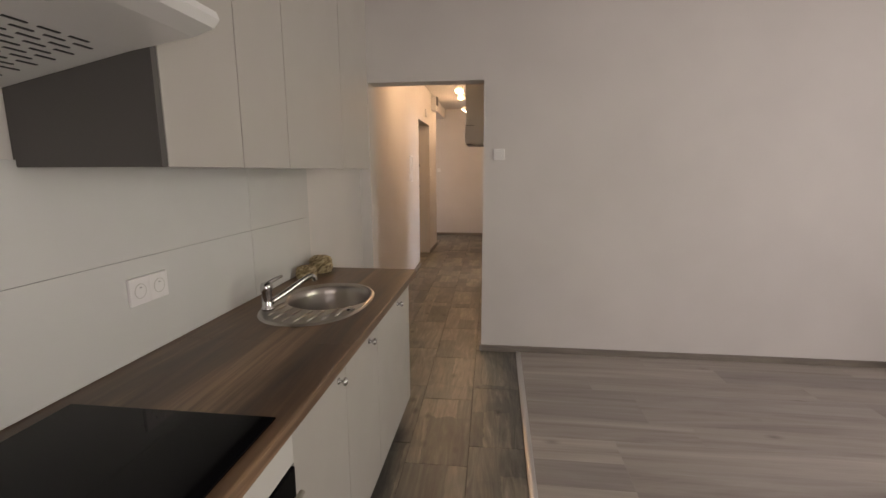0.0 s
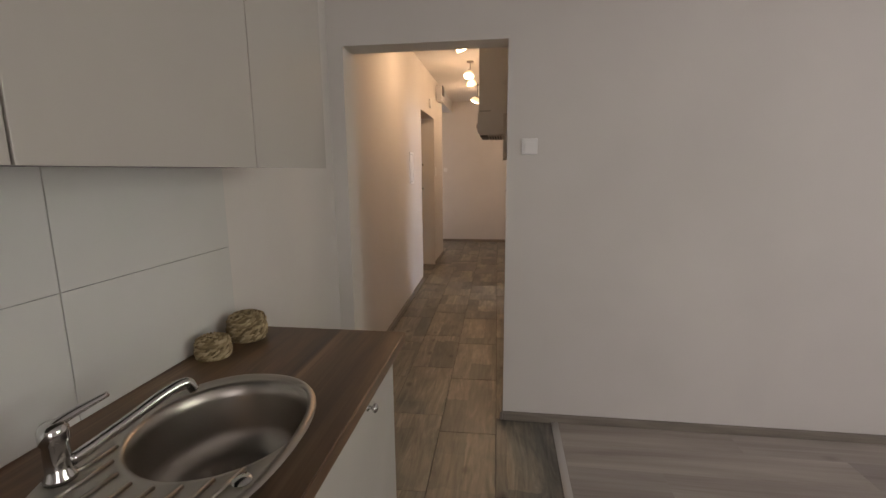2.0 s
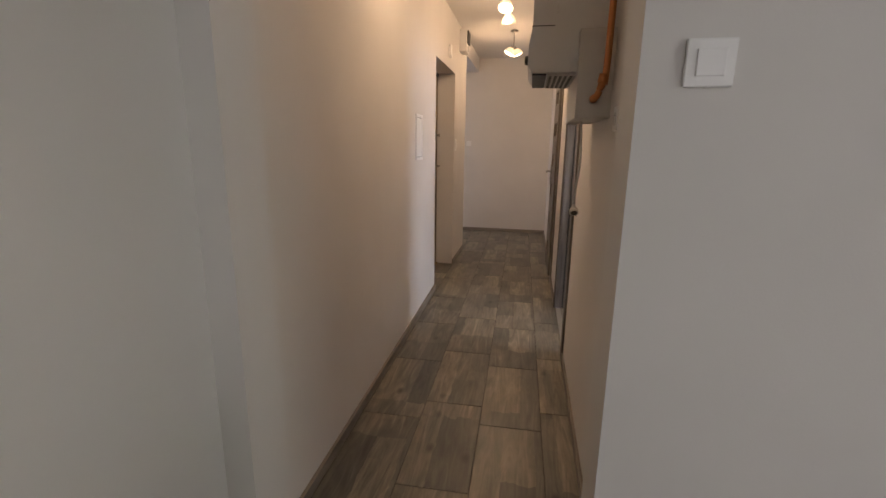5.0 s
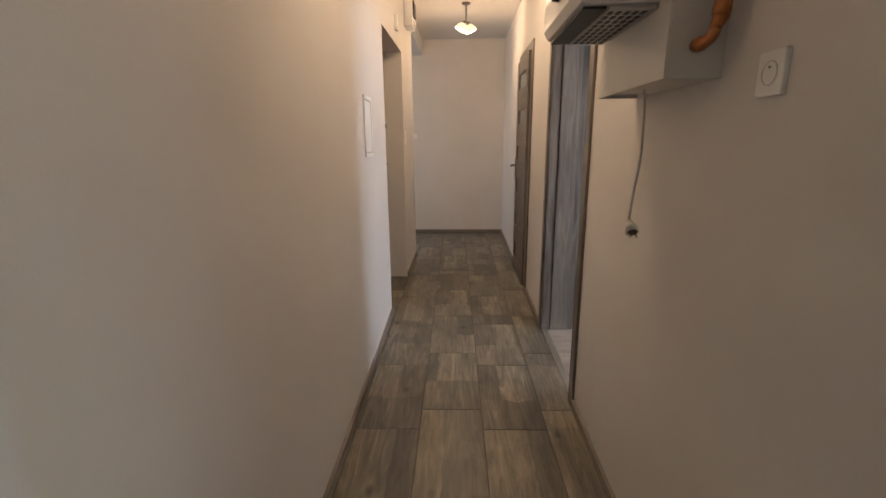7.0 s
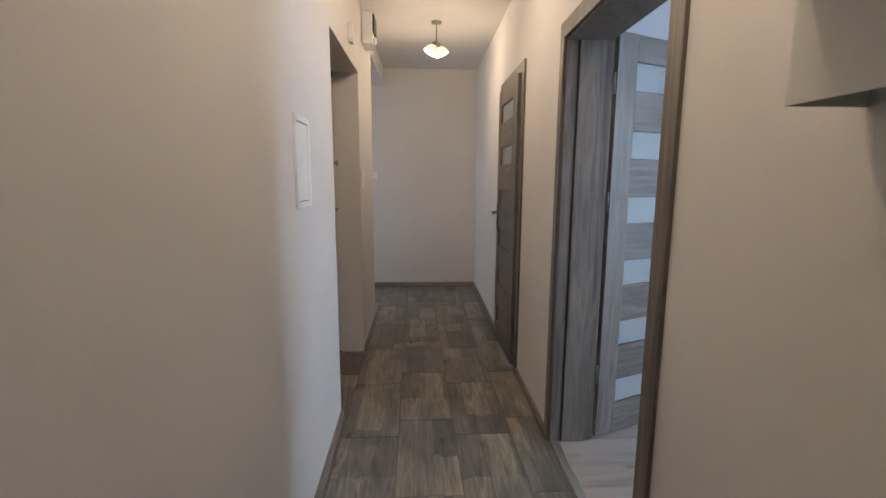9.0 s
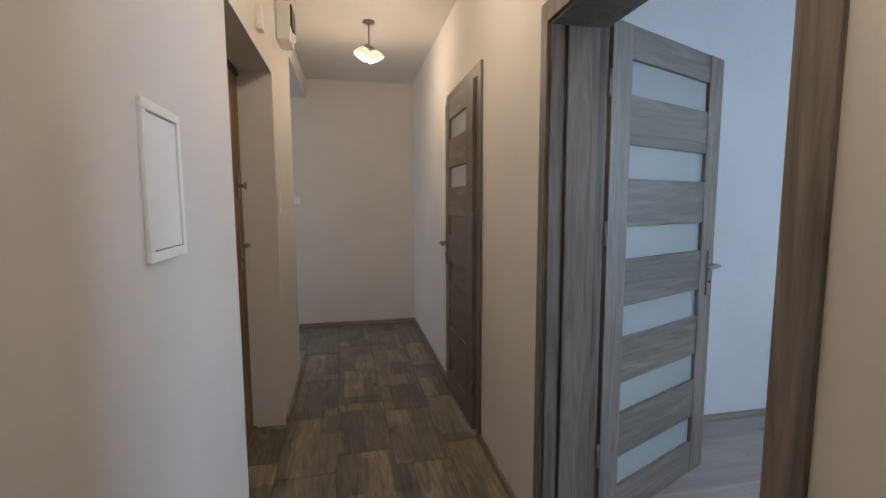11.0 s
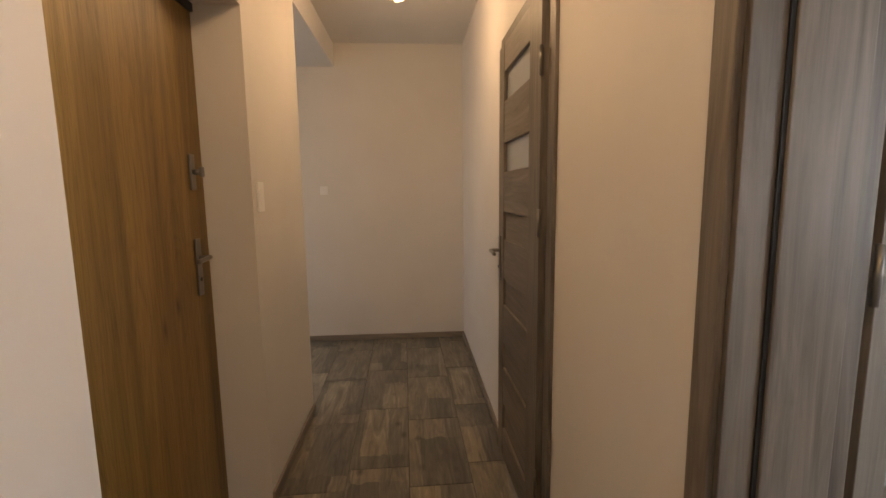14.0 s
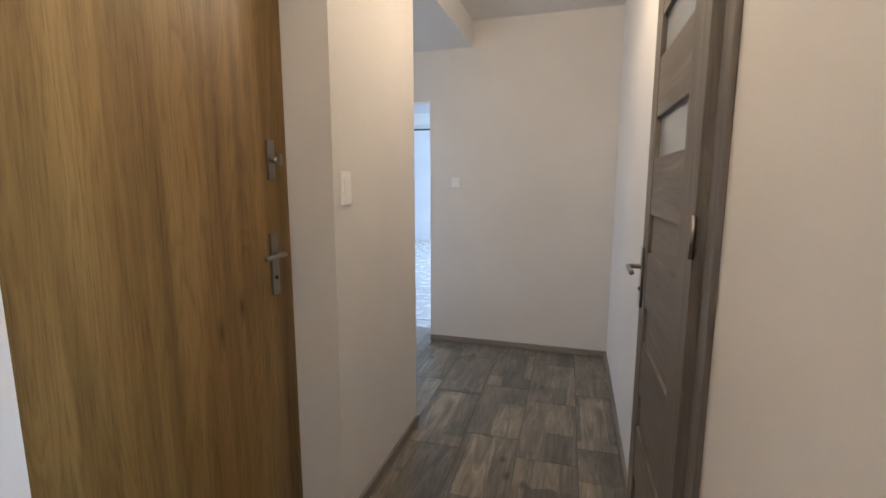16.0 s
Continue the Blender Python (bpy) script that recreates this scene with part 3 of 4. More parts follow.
def base_cabinet(y0, y1, knob_y):
    c = thing("base_cabinet", "light grey base cabinet with a chrome knob", "cabinet", "base cabinets", KM)
    part("body", boxes(((KL + 0.02, y0, 0.1), (FX - 0.02, y1, 0.66))), M_FRONT, c)
    part("plinth", boxes(((KL + 0.05, y0, 0.0), (FX - 0.07, y1, 0.1))), M_GREYPANEL, c)
    d = part("door", boxes(((FX - 0.019, y0 + 0.0015, 0.10), (FX, y1 - 0.0015, 0.808)), bevel=0.0015), M_FRONT, c)
    knob(d, (FX, knob_y, 0.75))


base_cabinet(0.884, 1.284, 1.215)
base_cabinet(1.284, 1.684, 1.56)
base_cabinet(1.684, CE - 0.02, 2.07)
oven = thing("built_in_oven", "built-in oven with a grey panel and black glass door", "oven", at=KM)
part("body", boxes(((KL + 0.05, 0.288, 0.0), (FX - 0.02, 0.88, 0.82))), M_GREYPANEL, oven)
part("control_panel", boxes(((FX - 0.02, 0.288, 0.70), (FX + 0.004, 0.88, 0.812)), bevel=0.003), M_SHEET, oven, "plain grey control panel")
od = part("oven_door", boxes(((FX - 0.02, 0.288, 0.12), (FX + 0.006, 0.88, 0.69)), bevel=0.004), M_BLACKGLASS, oven, "black glass oven door")
part("door_handle", tube([(FX + 0.04, 0.33, 0.65), (FX + 0.04, 0.84, 0.65)], 0.008), M_STEEL, od)
base_cabinet(-0.312, 0.288, 0.2)
base_cabinet(-0.912, -0.312, -0.4)

SX, SY = -0.56, 1.70     # sink
RX, RY = 0.215, 0.312


def oval(n, cx, cy, rx, ry, z, power=2.3, turn=0.0):
    out = []
    for k in range(n):
        a = 2 * math.pi * k / n
        c, s = math.cos(a), math.sin(a)
        x, y = rx * math.copysign(abs(c) ** (2 / power), c), ry * math.copysign(abs(s) ** (2 / power), s)
        out.append(Vector((cx + x * math.cos(turn) - y * math.sin(turn), cy + x * math.sin(turn) + y * math.cos(turn), z)))
    return out


# the worktop, with the hole of the sink through it
bm = bmesh.new()
x0, x1, y0, y1 = KL, -0.27, -0.95, CE
N = 72
hole = oval(N, SX, SY, RX - 0.02, RY - 0.02, 0)


def rim_point(p):
    d = Vector((p.x - SX, p.y - SY))
    k = min((x1 - SX if d.x > 0 else SX - x0) / max(abs(d.x), 1e-6), (y1 - SY if d.y > 0 else 0.45) / max(abs(d.y), 1e-6))
    return SX + d.x * k, SY + d.y * k


for za, zb in ((0.86, 0.824),):
    top_i = [bm.verts.new((p.x, p.y, za)) for p in hole]
    bot_i = [bm.verts.new((p.x, p.y, zb)) for p in hole]
    top_o = [bm.verts.new((*rim_point(p), za)) for p in hole]
    bot_o = [bm.verts.new((*rim_point(p), zb)) for p in hole]
    for k in range(N):
        j = (k + 1) % N
        for q in ((top_i[k], top_i[j], top_o[j], top_o[k]), (bot_o[k], bot_o[j], bot_i[j], bot_i[k]), (top_o[k], top_o[j], bot_o[j], bot_o[k]), (bot_i[k], bot_i[j], top_i[j], top_i[k])):
            bm.faces.new(q)
add_box(bm, (x0, CE - 0.08, 0.8245), (x1, CE, 0.8595))
add_box(bm, (x0, SY - 0.53, 0.8245), (x1, SY - 0.37, 0.8595))
add_box(bm, (x0, y0, 0.824), (x1, SY - 0.45, 0.86), 0.002)
add_box(bm, (x1 - 0.004, y0, 0.8235), (x1 + 0.003, CE + 0.001, 0.8585), 0.003)
bmesh.ops.recalc_face_normals(bm, faces=bm.faces)
top = finish("worktop", bm, M_TOP)
tagged(top, "long walnut-look laminate worktop over the base cabinets", "worktop").matrix_basis = KM

hob = thing("hob", "black glass induction hob set into the worktop", "hob", at=KM)
part("glass", boxes(((-0.822, 0.205, 0.861), (-0.302, 0.802, 0.866)), bevel=0.002), M_BLACKGLASS, hob)
# the sink
sink = thing("sink", "oval stainless steel sink with a ribbed drainer", "sink", at=KM)
BX, BY = -0.545, 1.775
bm = bmesh.new()
N = 64
bowl_r = [(0.197, 0.172, 0.863), (0.190, 0.165, 0.8635), (0.183, 0.158, 0.857), (0.178, 0.153, 0.83), (0.174, 0.149, 0.75), (0.158, 0.135, 0.712), (0.11, 0.095, 0.700), (0.035, 0.035, 0.697)]
rings = []
for rx, ry, z, pw in ((RX, RY, 0.8605, 2.3), (RX - 0.004, RY - 0.004, 0.866, 2.3), (RX - 0.012, RY - 0.012, 0.868, 2.3), (RX - 0.02, RY - 0.02, 0.8645, 2.3)):
    rings.append([bm.verts.new(p) for p in oval(N, SX, SY, rx, ry, z, pw)])
for rx, ry, z in bowl_r:
    pts = []
    for k, p in enumerate(oval(N, BX, BY, rx * 0.985, ry * 1.2, z, 2.0)):
        pts.append(bm.verts.new(p))
    rings.append(pts)
for p, q in zip(rings, rings[1:]):
    for k in range(N):
        j = (k + 1) % N
        bm.faces.new((p[k], p[j], q[j], q[k]))
bm.faces.new(rings[-1])
bmesh.ops.recalc_face_normals(bm, faces=bm.faces)
part("basin", bm, M_STEEL, sink, smooth=True)
for k in range(8):
    a = radians(-148 + 15 * k)
    ca, sa = math.cos(a), math.sin(a)
    e = 0.182 + 0.02 * abs(ca)
    p0 = Vector((BX + ca * 0.19, BY + sa * 0.215, 0.865))
    p1 = Vector((SX + ca * 0.185, SY - 0.02 + sa * 0.255, 0.865))
    part("rib", tube([p0, p0 * 0.5 + p1 * 0.5 + Vector((0, 0, 0.001)), p1], 0.0042, 8), M_STEEL, sink, smooth=True)
part("drain", lathe([(0, 0.701), (0.03, 0.701), (0.034, 0.698), (0.034, 0.695)], 24, m=Matrix.Translation((BX, BY, 0))), M_CHROME, sink, "round chrome drain strainer", True)
part("overflow_plug", lathe([(0, 0.868), (0.016, 0.868), (0.02, 0.864)], 20, m=Matrix.Translation((-0.395, 1.60, 0))), M_CHROME, sink, smooth=True)

tap = thing("mixer_tap", "chrome single-lever mixer tap with a long spout", "tap", at=KM)
TX, TY = -0.725, 1.56
tm = Matrix.Translation((TX, TY, 0.865))
part("body", lathe([(0, 0), (0.026, 0), (0.026, 0.008), (0.021, 0.014), (0.020, 0.07), (0.0235, 0.075), (0.0235, 0.098), (0.018, 0.108), (0, 0.11)], 28, m=tm), M_CHROME, tap, smooth=True)
part("spout", tube(bend([(TX + 0.01, TY + 0.015, 0.892), (TX + 0.045, TY + 0.085, 0.918), (TX + 0.085, TY + 0.165, 0.950), (TX + 0.105, TY + 0.205, 0.956), (TX + 0.112, TY + 0.218, 0.935)]), 0.0115, 14), M_CHROME, tap, smooth=True)
part("lever", tube(bend([(TX, TY - 0.012, 0.962), (TX + 0.005, TY + 0.025, 0.972), (TX + 0.015, TY + 0.10, 0.978)]), 0.011, 12, taper=0.006), M_CHROME, tap, smooth=True)


def basket(x, y, r, h, label):
    b = thing("seagrass_basket", label, "basket", "baskets on the worktop", KM @ pose(x, y, 0.86))
    body, lid = bmesh.new(), bmesh.new()
    rings = [(body, r * (0.80 + 0.22 * math.sin(math.pi * (0.15 + 0.7 * k / 5))), h * (0.06 + 0.62 * k / 5)) for k in range(6)]
    rings += [(lid, r * q, h * z) for q, z in ((0.97, 0.76), (0.90, 0.87), (0.76, 0.95), (0.60, 0.985), (0.43, 1.0), (0.26, 1.0), (0.10, 1.0))]
    for k, (bm, rr, z) in enumerate(rings):
        n = max(5, int(2 * math.pi * rr / 0.0095))
        for j in range(n):
            a = 2 * math.pi * (j + 0.35 * k) / n
            m = Matrix.Translation((math.cos(a) * rr, math.sin(a) * rr, z)) @ Euler((0, 0, a)).to_matrix().to_4x4() @ Euler((radians(38 if k % 2 else 24), 0, 0)).to_matrix().to_4x4() @ Matrix.Diagonal((0.006, 0.0150, 0.0048, 1))
            bmesh.ops.create_icosphere(bm, subdivisions=1, radius=1, matrix=m)
    part("weave", body, M_SEA, b, smooth=True)
    part("lid", lid, M_SEA, b, smooth=True)
    part("lining", lathe([(0, 0.002), (r * 0.78, 0.002), (r * 0.93, h * 0.5), (r * 0.86, h * 0.75), (r * 0.6, h * 0.94), (0, h * 0.96)], 30), M_SEA, b, smooth=True)


basket(-0.79, 2.275, 0.060, 0.080, "round lidded seagrass basket against the kitchen wall")
basket(-0.805, 2.115, 0.048, 0.058, "smaller lidded seagrass basket beside the larger one")

# splash panels
splash = tagged(new("splashback"), "glossy white glass panels behind the worktop", "splashback")
splash.matrix_basis = KM
for (ya, yb) in ((-0.95, 0.30), (0.302, 1.738), (1.741, 2.34)):
    for za, zb in ((0.862, 1.1555), (1.1567, 1.432)):
        part("panel", boxes(((KL, ya, za), (KL + 0.007, yb, zb)), bevel=0.0012), M_SPLASH, splash)

UX, UZ = -0.52, 1.432


def wall_cabinet(y0, y1):
    c = thing("wall_cabinet", "plain light grey handleless wall cabinet", "cabinet", "wall cabinets", KU)
    part("body", boxes(((KL + 0.001, y0, UZ + 0.004), (UX - 0.02, y1, 2.38))), M_GREYPANEL, c)
    part("door", boxes(((UX - 0.018, y0 + 0.0022, UZ), (UX, y1 - 0.0022, 2.38)), bevel=0.0015), M_FRONT, c)


for a, b in ((0.828, 1.124), (1.124, 1.406), (1.406, 1.951), (1.951, 2.378)):
    wall_cabinet(a, b)
side = tagged(finish("cabinet_side_panel", boxes(((KL + 0.001, 0.81, UZ), (UX, 0.8275, 2.38)), bevel=0.001), M_GREYPANEL), "dark grey side panel of the wall cabinets", "side panel").matrix_basis = KU

# the extractor hood
hood = thing("extractor_hood", "white under-cabinet extractor hood with a slotted underside", "hood", at=KU)
HY0, HY1 = 0.21, 0.808
bm = bmesh.new()
prof = [(KL + 0.001, 1.60), (-0.56, 1.665), (-0.42, 1.686), (-0.375, 1.70), (-0.362, 1.715), (-0.367, 1.73), (-0.395, 1.742), (KL + 0.001, 1.78)]
ends = [[bm.verts.new((x, y, z)) for x, z in prof] for y in (HY0, HY1)]
for k in range(len(prof)):
    j = (k + 1) % len(prof)
    bm.faces.new((ends[0][k], ends[0][j], ends[1][j], ends[1][k]))
bm.faces.new(ends[0])
bm.faces.new(ends[1])
bmesh.ops.recalc_face_normals(bm, faces=bm.faces)
part("housing", bm, M_ENAMEL, hood)
slope = math.atan2(0.065, 0.319)
for i in range(13):
    for j in range(10):
        x = -0.83 + 0.021 * i
        y = HY0 + 0.05 + 0.056 * j + (0.028 if i % 2 else 0)
        if y > HY1 - 0.06:
            continue
        z = 1.60 + (x - KL) * 0.2038 - 0.0006
        part("slot", boxes(((x - 0.003, y - 0.019, z - 0.001), (x + 0.003, y + 0.019, z + 0.001))), M_BLACK, hood)
hc = thing("wall_cabinet", "light grey wall cabinet above the extractor hood", "cabinet", "wall cabinets", KU)
part("body", boxes(((KL + 0.001, HY0, 1.782), (UX - 0.02, 0.808, 2.38))), M_FRONT, hc)
part("door", boxes(((UX - 0.018, HY0 + 0.0015, 1.79), (UX, 0.808, 2.38)), bevel=0.0015), M_FRONT, hc)


# ---- sockets and switches; local x across, y out of the wall, z up ----
def socket(m, gangs=1):
    s = thing("wall_socket", "white plastic power socket" if gangs == 1 else "double white plastic power socket over the worktop", "socket", "sockets", m)
    for k in range(gangs):
        x = (k - (gangs - 1) / 2) * 0.075
        part("plate", boxes(((x - 0.0375, 0, -0.041), (x + 0.0375, 0.011, 0.041)), bevel=0.003), M_WHITE, s)
        mm = Matrix.Translation((x, 0.0112, 0)) @ pose(0, 0, 0, -90)
        part("well", lathe([(0.023, 0.0), (0.021, 0.002), (0.0195, -0.009), (0, -0.009)], 28, m=mm), M_SHEET, s, smooth=True)
        for q in (-0.0095, 0.0095):
            part("contact_hole", lathe([(0, 0.0), (0.0026, 0.0)], 10, m=Matrix.Translation((x + q, 0.0035, -0.002)) @ pose(0, 0, 0, -90)), M_BLACK, s)
        part("earth_pin", tube([(x, 0.002, 0.011), (x, 0.014, 0.011)], 0.0024, 8), M_CHROME, s)
    return s


def light_switch(m, label, w=0.082, h=0.082, keys=1):
    s = thing("light_switch", label, "switch", "switches", m)
    part("plate", boxes(((-w / 2, 0, -h / 2), (w / 2, 0.011, h / 2)), bevel=0.003), M_WHITE, s)
    kw, kh = w * 0.58, h * 0.58
    for k in range(keys):
        z0 = -kh / 2 + kh / keys * k
        part("rocker", boxes(((-kw / 2, 0.011, z0 + 0.0008), (kw / 2, 0.0155, z0 + kh / keys - 0.0008)), bevel=0.0015), M_WHITE, s)
    return s


socket(pose(KX + 0.007, 0.996, 1.078, 0, 0, -90), 2)
socket(pose(HR, 3.97, 1.495, 0, 0, 90))
light_switch(pose(0.222, END, 1.546, 0, 0, 180), "white square light switch beside the doorway")
light_switch(pose(-1.09, FAR, 1.443, 0, 0, 180), "white square light switch on the end wall", 0.075, 0.08)
light_switch(pose(HL, 7.588, 1.412, 0, 0, -90), "white rectangular double light switch by the entrance", 0.075, 0.13, 2)

# access panel
ap = thing("access_panel", "white flush access panel on the hall wall", "panel", at=pose(hall_x(5.645), 5.645, 1.288, 0, 0, 1.26))
part("panel_frame", boxes(((0, 0, 0), (0.010, 0.225, 0.022)), ((0, 0, 0.32), (0.010, 0.225, 0.342)), ((0, 0, 0.022), (0.010, 0.022, 0.32)), ((0, 0.203, 0.022), (0.010, 0.225, 0.32)), bevel=0.002), M_WHITE, ap)
part("panel_door", boxes(((0, 0.025, 0.025), (0.006, 0.200, 0.317)), bevel=0.0015), M_WHITE, ap)
part("panel_gap", boxes(((0, 0.022, 0.022), (0.002, 0.203, 0.32))), M_GREYPANEL, ap)

# door chime and the box under the ceiling
ch = thing("door_chime", "narrow white door chime above the entrance niche", "chime", at=pose(0, -0.03, 0.055))
part("housing", boxes(((HL, 7.11, 2.225), (HL + 0.028, 7.17, 2.345)), bevel=0.005), M_WHITE, ch)
part("end_cap", boxes(((HL + 0.004, 7.108, 2.222), (HL + 0.032, 7.172, 2.25)), bevel=0.004), M_ENAMEL, ch)
jb = thing("alarm_box", "white wall box with a black cover below the ceiling", "alarm box", at=pose(0, -0.03, 0.055))
part("housing", boxes(((HL, 7.80, 2.41), (HL + 0.085, 8.02, 2.65)), bevel=0.008), M_WHITE, jb)
part("cover", boxes(((HL + 0.085, 7.82, 2.50), (HL + 0.10, 8.0, 2.64)), bevel=0.006), M_BLACK, jb, "black plastic cover")
part("lens", lathe([(0, 0), (0.035, 0), (0.033, 0.012), (0.018, 0.022), (0, 0.025)], 24, m=Matrix.Translation((HL + 0.085, 7.91, 2.455)) @ pose(0, 0, 0, 0, 90)), M_WHITE, jb, smooth=True)

# ---- the boiler ----
GM = pose(0.026, -0.08, 0.03)
HW = HR - 0.026   # the wall, before the shift
boiler = thing("gas_water_heater", "white wall-hung gas water heater with a slotted underside", "water heater", at=GM)
Y0, Y1 = 4.30, 4.735
bm = bmesh.new()
prof = [(HW, 1.66), (-0.10, 1.655), (-0.125, 1.662), (-0.138, 1.685), (-0.136, 1.76), (-0.125, 1.83), (-0.125, 2.42), (-0.11, 2.435), (HW, 2.435)]
ends = [[bm.verts.new((x, y, z)) for x, z in prof] for y in (Y0, Y1)]
for k in range(len(prof)):
    j = (k + 1) % len(prof)
    bm.faces.new((ends[0][k], ends[0][j], ends[1][j], ends[1][k]))
bm.faces.new(ends[0])
bm.faces.new(ends[1])
bmesh.ops.recalc_face_normals(bm, faces=bm.faces)
part("cover", bm, M_ENAMEL, boiler)
part("cover_seam", boxes(((-0.1275, Y0 - 0.0015, 1.826), (-0.04, Y1 + 0.0015, 1.829))), M_BLACK, boiler)
part("underside", boxes(((-0.055, Y0 + 0.012, 1.646), (0.05, Y1 - 0.012, 1.654))), M_SHEET, boiler, "pale slotted bottom plate")
part("opening", boxes(((-0.118, Y0 + 0.015, 1.648), (-0.062, Y1 - 0.015, 1.6545))), M_BLACK, boiler, "dark opening under the cover")
for i in range(5):
    for j in range(9):
        x, y = -0.045 + 0.02 * i, Y0 + 0.045 + 0.043 * j
        part("slot", boxes(((x - 0.006, y - 0.014, 1.6445), (x + 0.006, y + 0.014, 1.6462)), bevel=0.0004), M_BLACK, boiler)
part("control_knob", lathe([(0, 0), (0.02, 0), (0.018, 0.018), (0, 0.02)], 24, m=Matrix.Translation((-0.136, 4.52, 1.74)) @ pose(0, 0, 0, 0, -90)), M_BLACK, boiler, smooth=True)

mb = thing("pipe_cover", "grey sheet-metal pipe cover under the water heater", "pipe cover", at=GM)
for a, b in (((0.053, 4.235, 1.48), (0.061, 4.75, 1.643)), ((0.061, 4.235, 1.48), (HW, 4.243, 1.643)), ((0.061, 4.742, 1.48), (HW, 4.75, 1.643)), ((0.061, 4.243, 1.48), (HW, 4.6, 1.486)), ((0.053, 4.2352, 1.643), (HW, 4.299, 1.80))):
    part("panel", boxes((a, b), bevel=0.001), M_SHEET, mb)
part("pipe", tube(bend([(0.115, 4.238, 1.548), (0.115, 4.205, 1.548), (0.125, 4.185, 1.56), (0.135, 4.185, 1.60), (0.15, 4.19, 1.70), (0.155, 4.20, 2.69)]), 0.0125, 14), M_COPPER, mb, "copper gas pipe with soldered elbow", True)
for p, q in (((0.115, 4.225, 1.548), (0.115, 4.205, 1.548)), ((0.135, 4.185, 1.60), (0.139, 4.186, 1.63))):
    part("fitting", tube([p, q], 0.0155, 14), M_COPPER, mb, smooth=True)

cord = thing("power_cord", "white power cord with a plug hanging from the heater", "cord", at=GM)
part("cable", tube(bend([(0.10, 4.47, 1.485), (0.108, 4.475, 1.42), (0.112, 4.48, 1.30), (0.104, 4.485, 1.20), (0.10, 4.49, 1.13), (0.10, 4.495, 1.11)]), 0.0042, 10), M_SHEET, cord, smooth=True)
PL = pose(0.10, 4.457, 1.078, -50, 0, 0)
plug = part("plug", lathe([(0.006, 0.05), (0.009, 0.04), (0.012, 0.026), (0.0195, 0.02), (0.0195, 0.0), (0.015, 0.0), (0.015, 0.003), (0, 0.003)], 24, m=PL), M_SHEET, cord, "pale grey plug", True)
part("plug_face", lathe([(0, 0.0005), (0.0148, 0.0005), (0.0148, 0.003)], 20, m=PL), M_GREYPANEL, plug)
for q in (-0.0095, 0.0095):
    part("pin", tube([PL @ Vector((q, 0, 0.001)), PL @ Vector((q, 0, -0.019))], 0.0024, 8), M_CHROME, plug)

# ---- doors ----
def lever_handle(parent, x, z, y, side, flip=1):
    """A lever on a long plate; side: which way out of the leaf, flip: which way the lever points."""
    a, b = sorted((y, y + 0.009 * side))
    h = part("handle", boxes(((x - 0.019, a, z - 0.155), (x + 0.019, b, z + 0.075)), bevel=0.003), M_NICKEL, parent, "satin nickel handle plate")
    part("lever", tube(bend([(x, y, z), (x, y + 0.045 * side, z), (x + 0.02 * flip, y + 0.055 * side, z), (x + 0.12 * flip, y + 0.055 * side, z - 0.004)]), 0.009, 12), M_NICKEL, h, smooth=True)
    part("key_rose", lathe([(0, 0.004), (0.006, 0.004), (0.008, 0)], 14, m=Matrix.Translation((x, y + 0.009 * side, z - 0.085)) @ pose(0, 0, 0, -90 * side)), M_BLACK, h)


def hinge(parent, x, y, z):
    part("hinge", tube([(x, y, z - 0.05), (x, y, z + 0.05)], 0.0065, 10), M_NICKEL, parent, "satin steel pin hinge", True)


def panel_leaf(name, label, m, w, h, glazed, st, near):
    """Local x from the hinge across, y through the leaf (its back at 0), z up."""
    d = thing(name, label, "door", "", m)
    d["kind"] = "structure"
    t = 0.04
    part("stile", boxes(((0, 0, 0), (near, t, h)), bevel=0.002), M_DOORV, d)
    part("stile", boxes(((w - st, 0, 0), (w, t, h)), bevel=0.002), M_DOORV, d)
    z = h
    tops = [h - 0.127 - 0.332 * k for k in range(6)]
    for k, zt in enumerate(tops):
        part("rail", boxes(((near, 0.0015, zt), (w - st, t - 0.0015, z)), bevel=0.005), M_DOORH, d)
        z = zt - 0.135
        if k < glazed:
            part("pane", boxes(((near, t / 2 - 0.003, z), (w - st, t / 2 + 0.003, zt))), M_FROST, d, "frosted glass pane")
        else:
            part("panel", boxes(((near, t / 2 - 0.008, z), (w - st, t / 2 + 0.008, zt))), M_DOORH, d)
    part("rail", boxes(((near, 0.0015, 0), (w - st, t - 0.0015, z)), bevel=0.002), M_DOORH, d)
    return d


def door_frame(name, y0, y1, top, outer0, outer1, outer_top, xa, xb, label):
    """A lined opening in the right hall wall with casings on the hall side and beyond."""
    f = thing(name, label, "door frame")
    f["kind"] = "structure"
    for p, q in ((y0, y0 + 0.022), (y1 - 0.022, y1)):
        part("jamb", boxes(((xa, p, 0), (xb, q, top)), bevel=0.002), M_DOORV, f)
    part("head", boxes(((xa, y0, top - 0.022), (xb, y1, top)), bevel=0.002), M_DOORV, f)
    for x0, x1 in ((xa - 0.014, xa), (xb, xb + 0.014)):
        part("casing", boxes(((x0, outer0, 0), (x1, y0 + 0.012, outer_top)), bevel=0.003), M_DOORV, f)
        part("casing", boxes(((x0, y1 - 0.012, 0), (x1, outer1, outer_top)), bevel=0.003), M_DOORV, f)
        part("casing", boxes(((x0, y0 + 0.012, top - 0.012), (x1, y1 - 0.012, outer_top)), bevel=0.003), M_DOORH, f)
    return f


f1 = door_frame("door_frame_1", 5.235, 6.207, 2.075, 5.172, 6.25, 2.137, HR, W2, "grey oak door frame round the bedroom doorway")
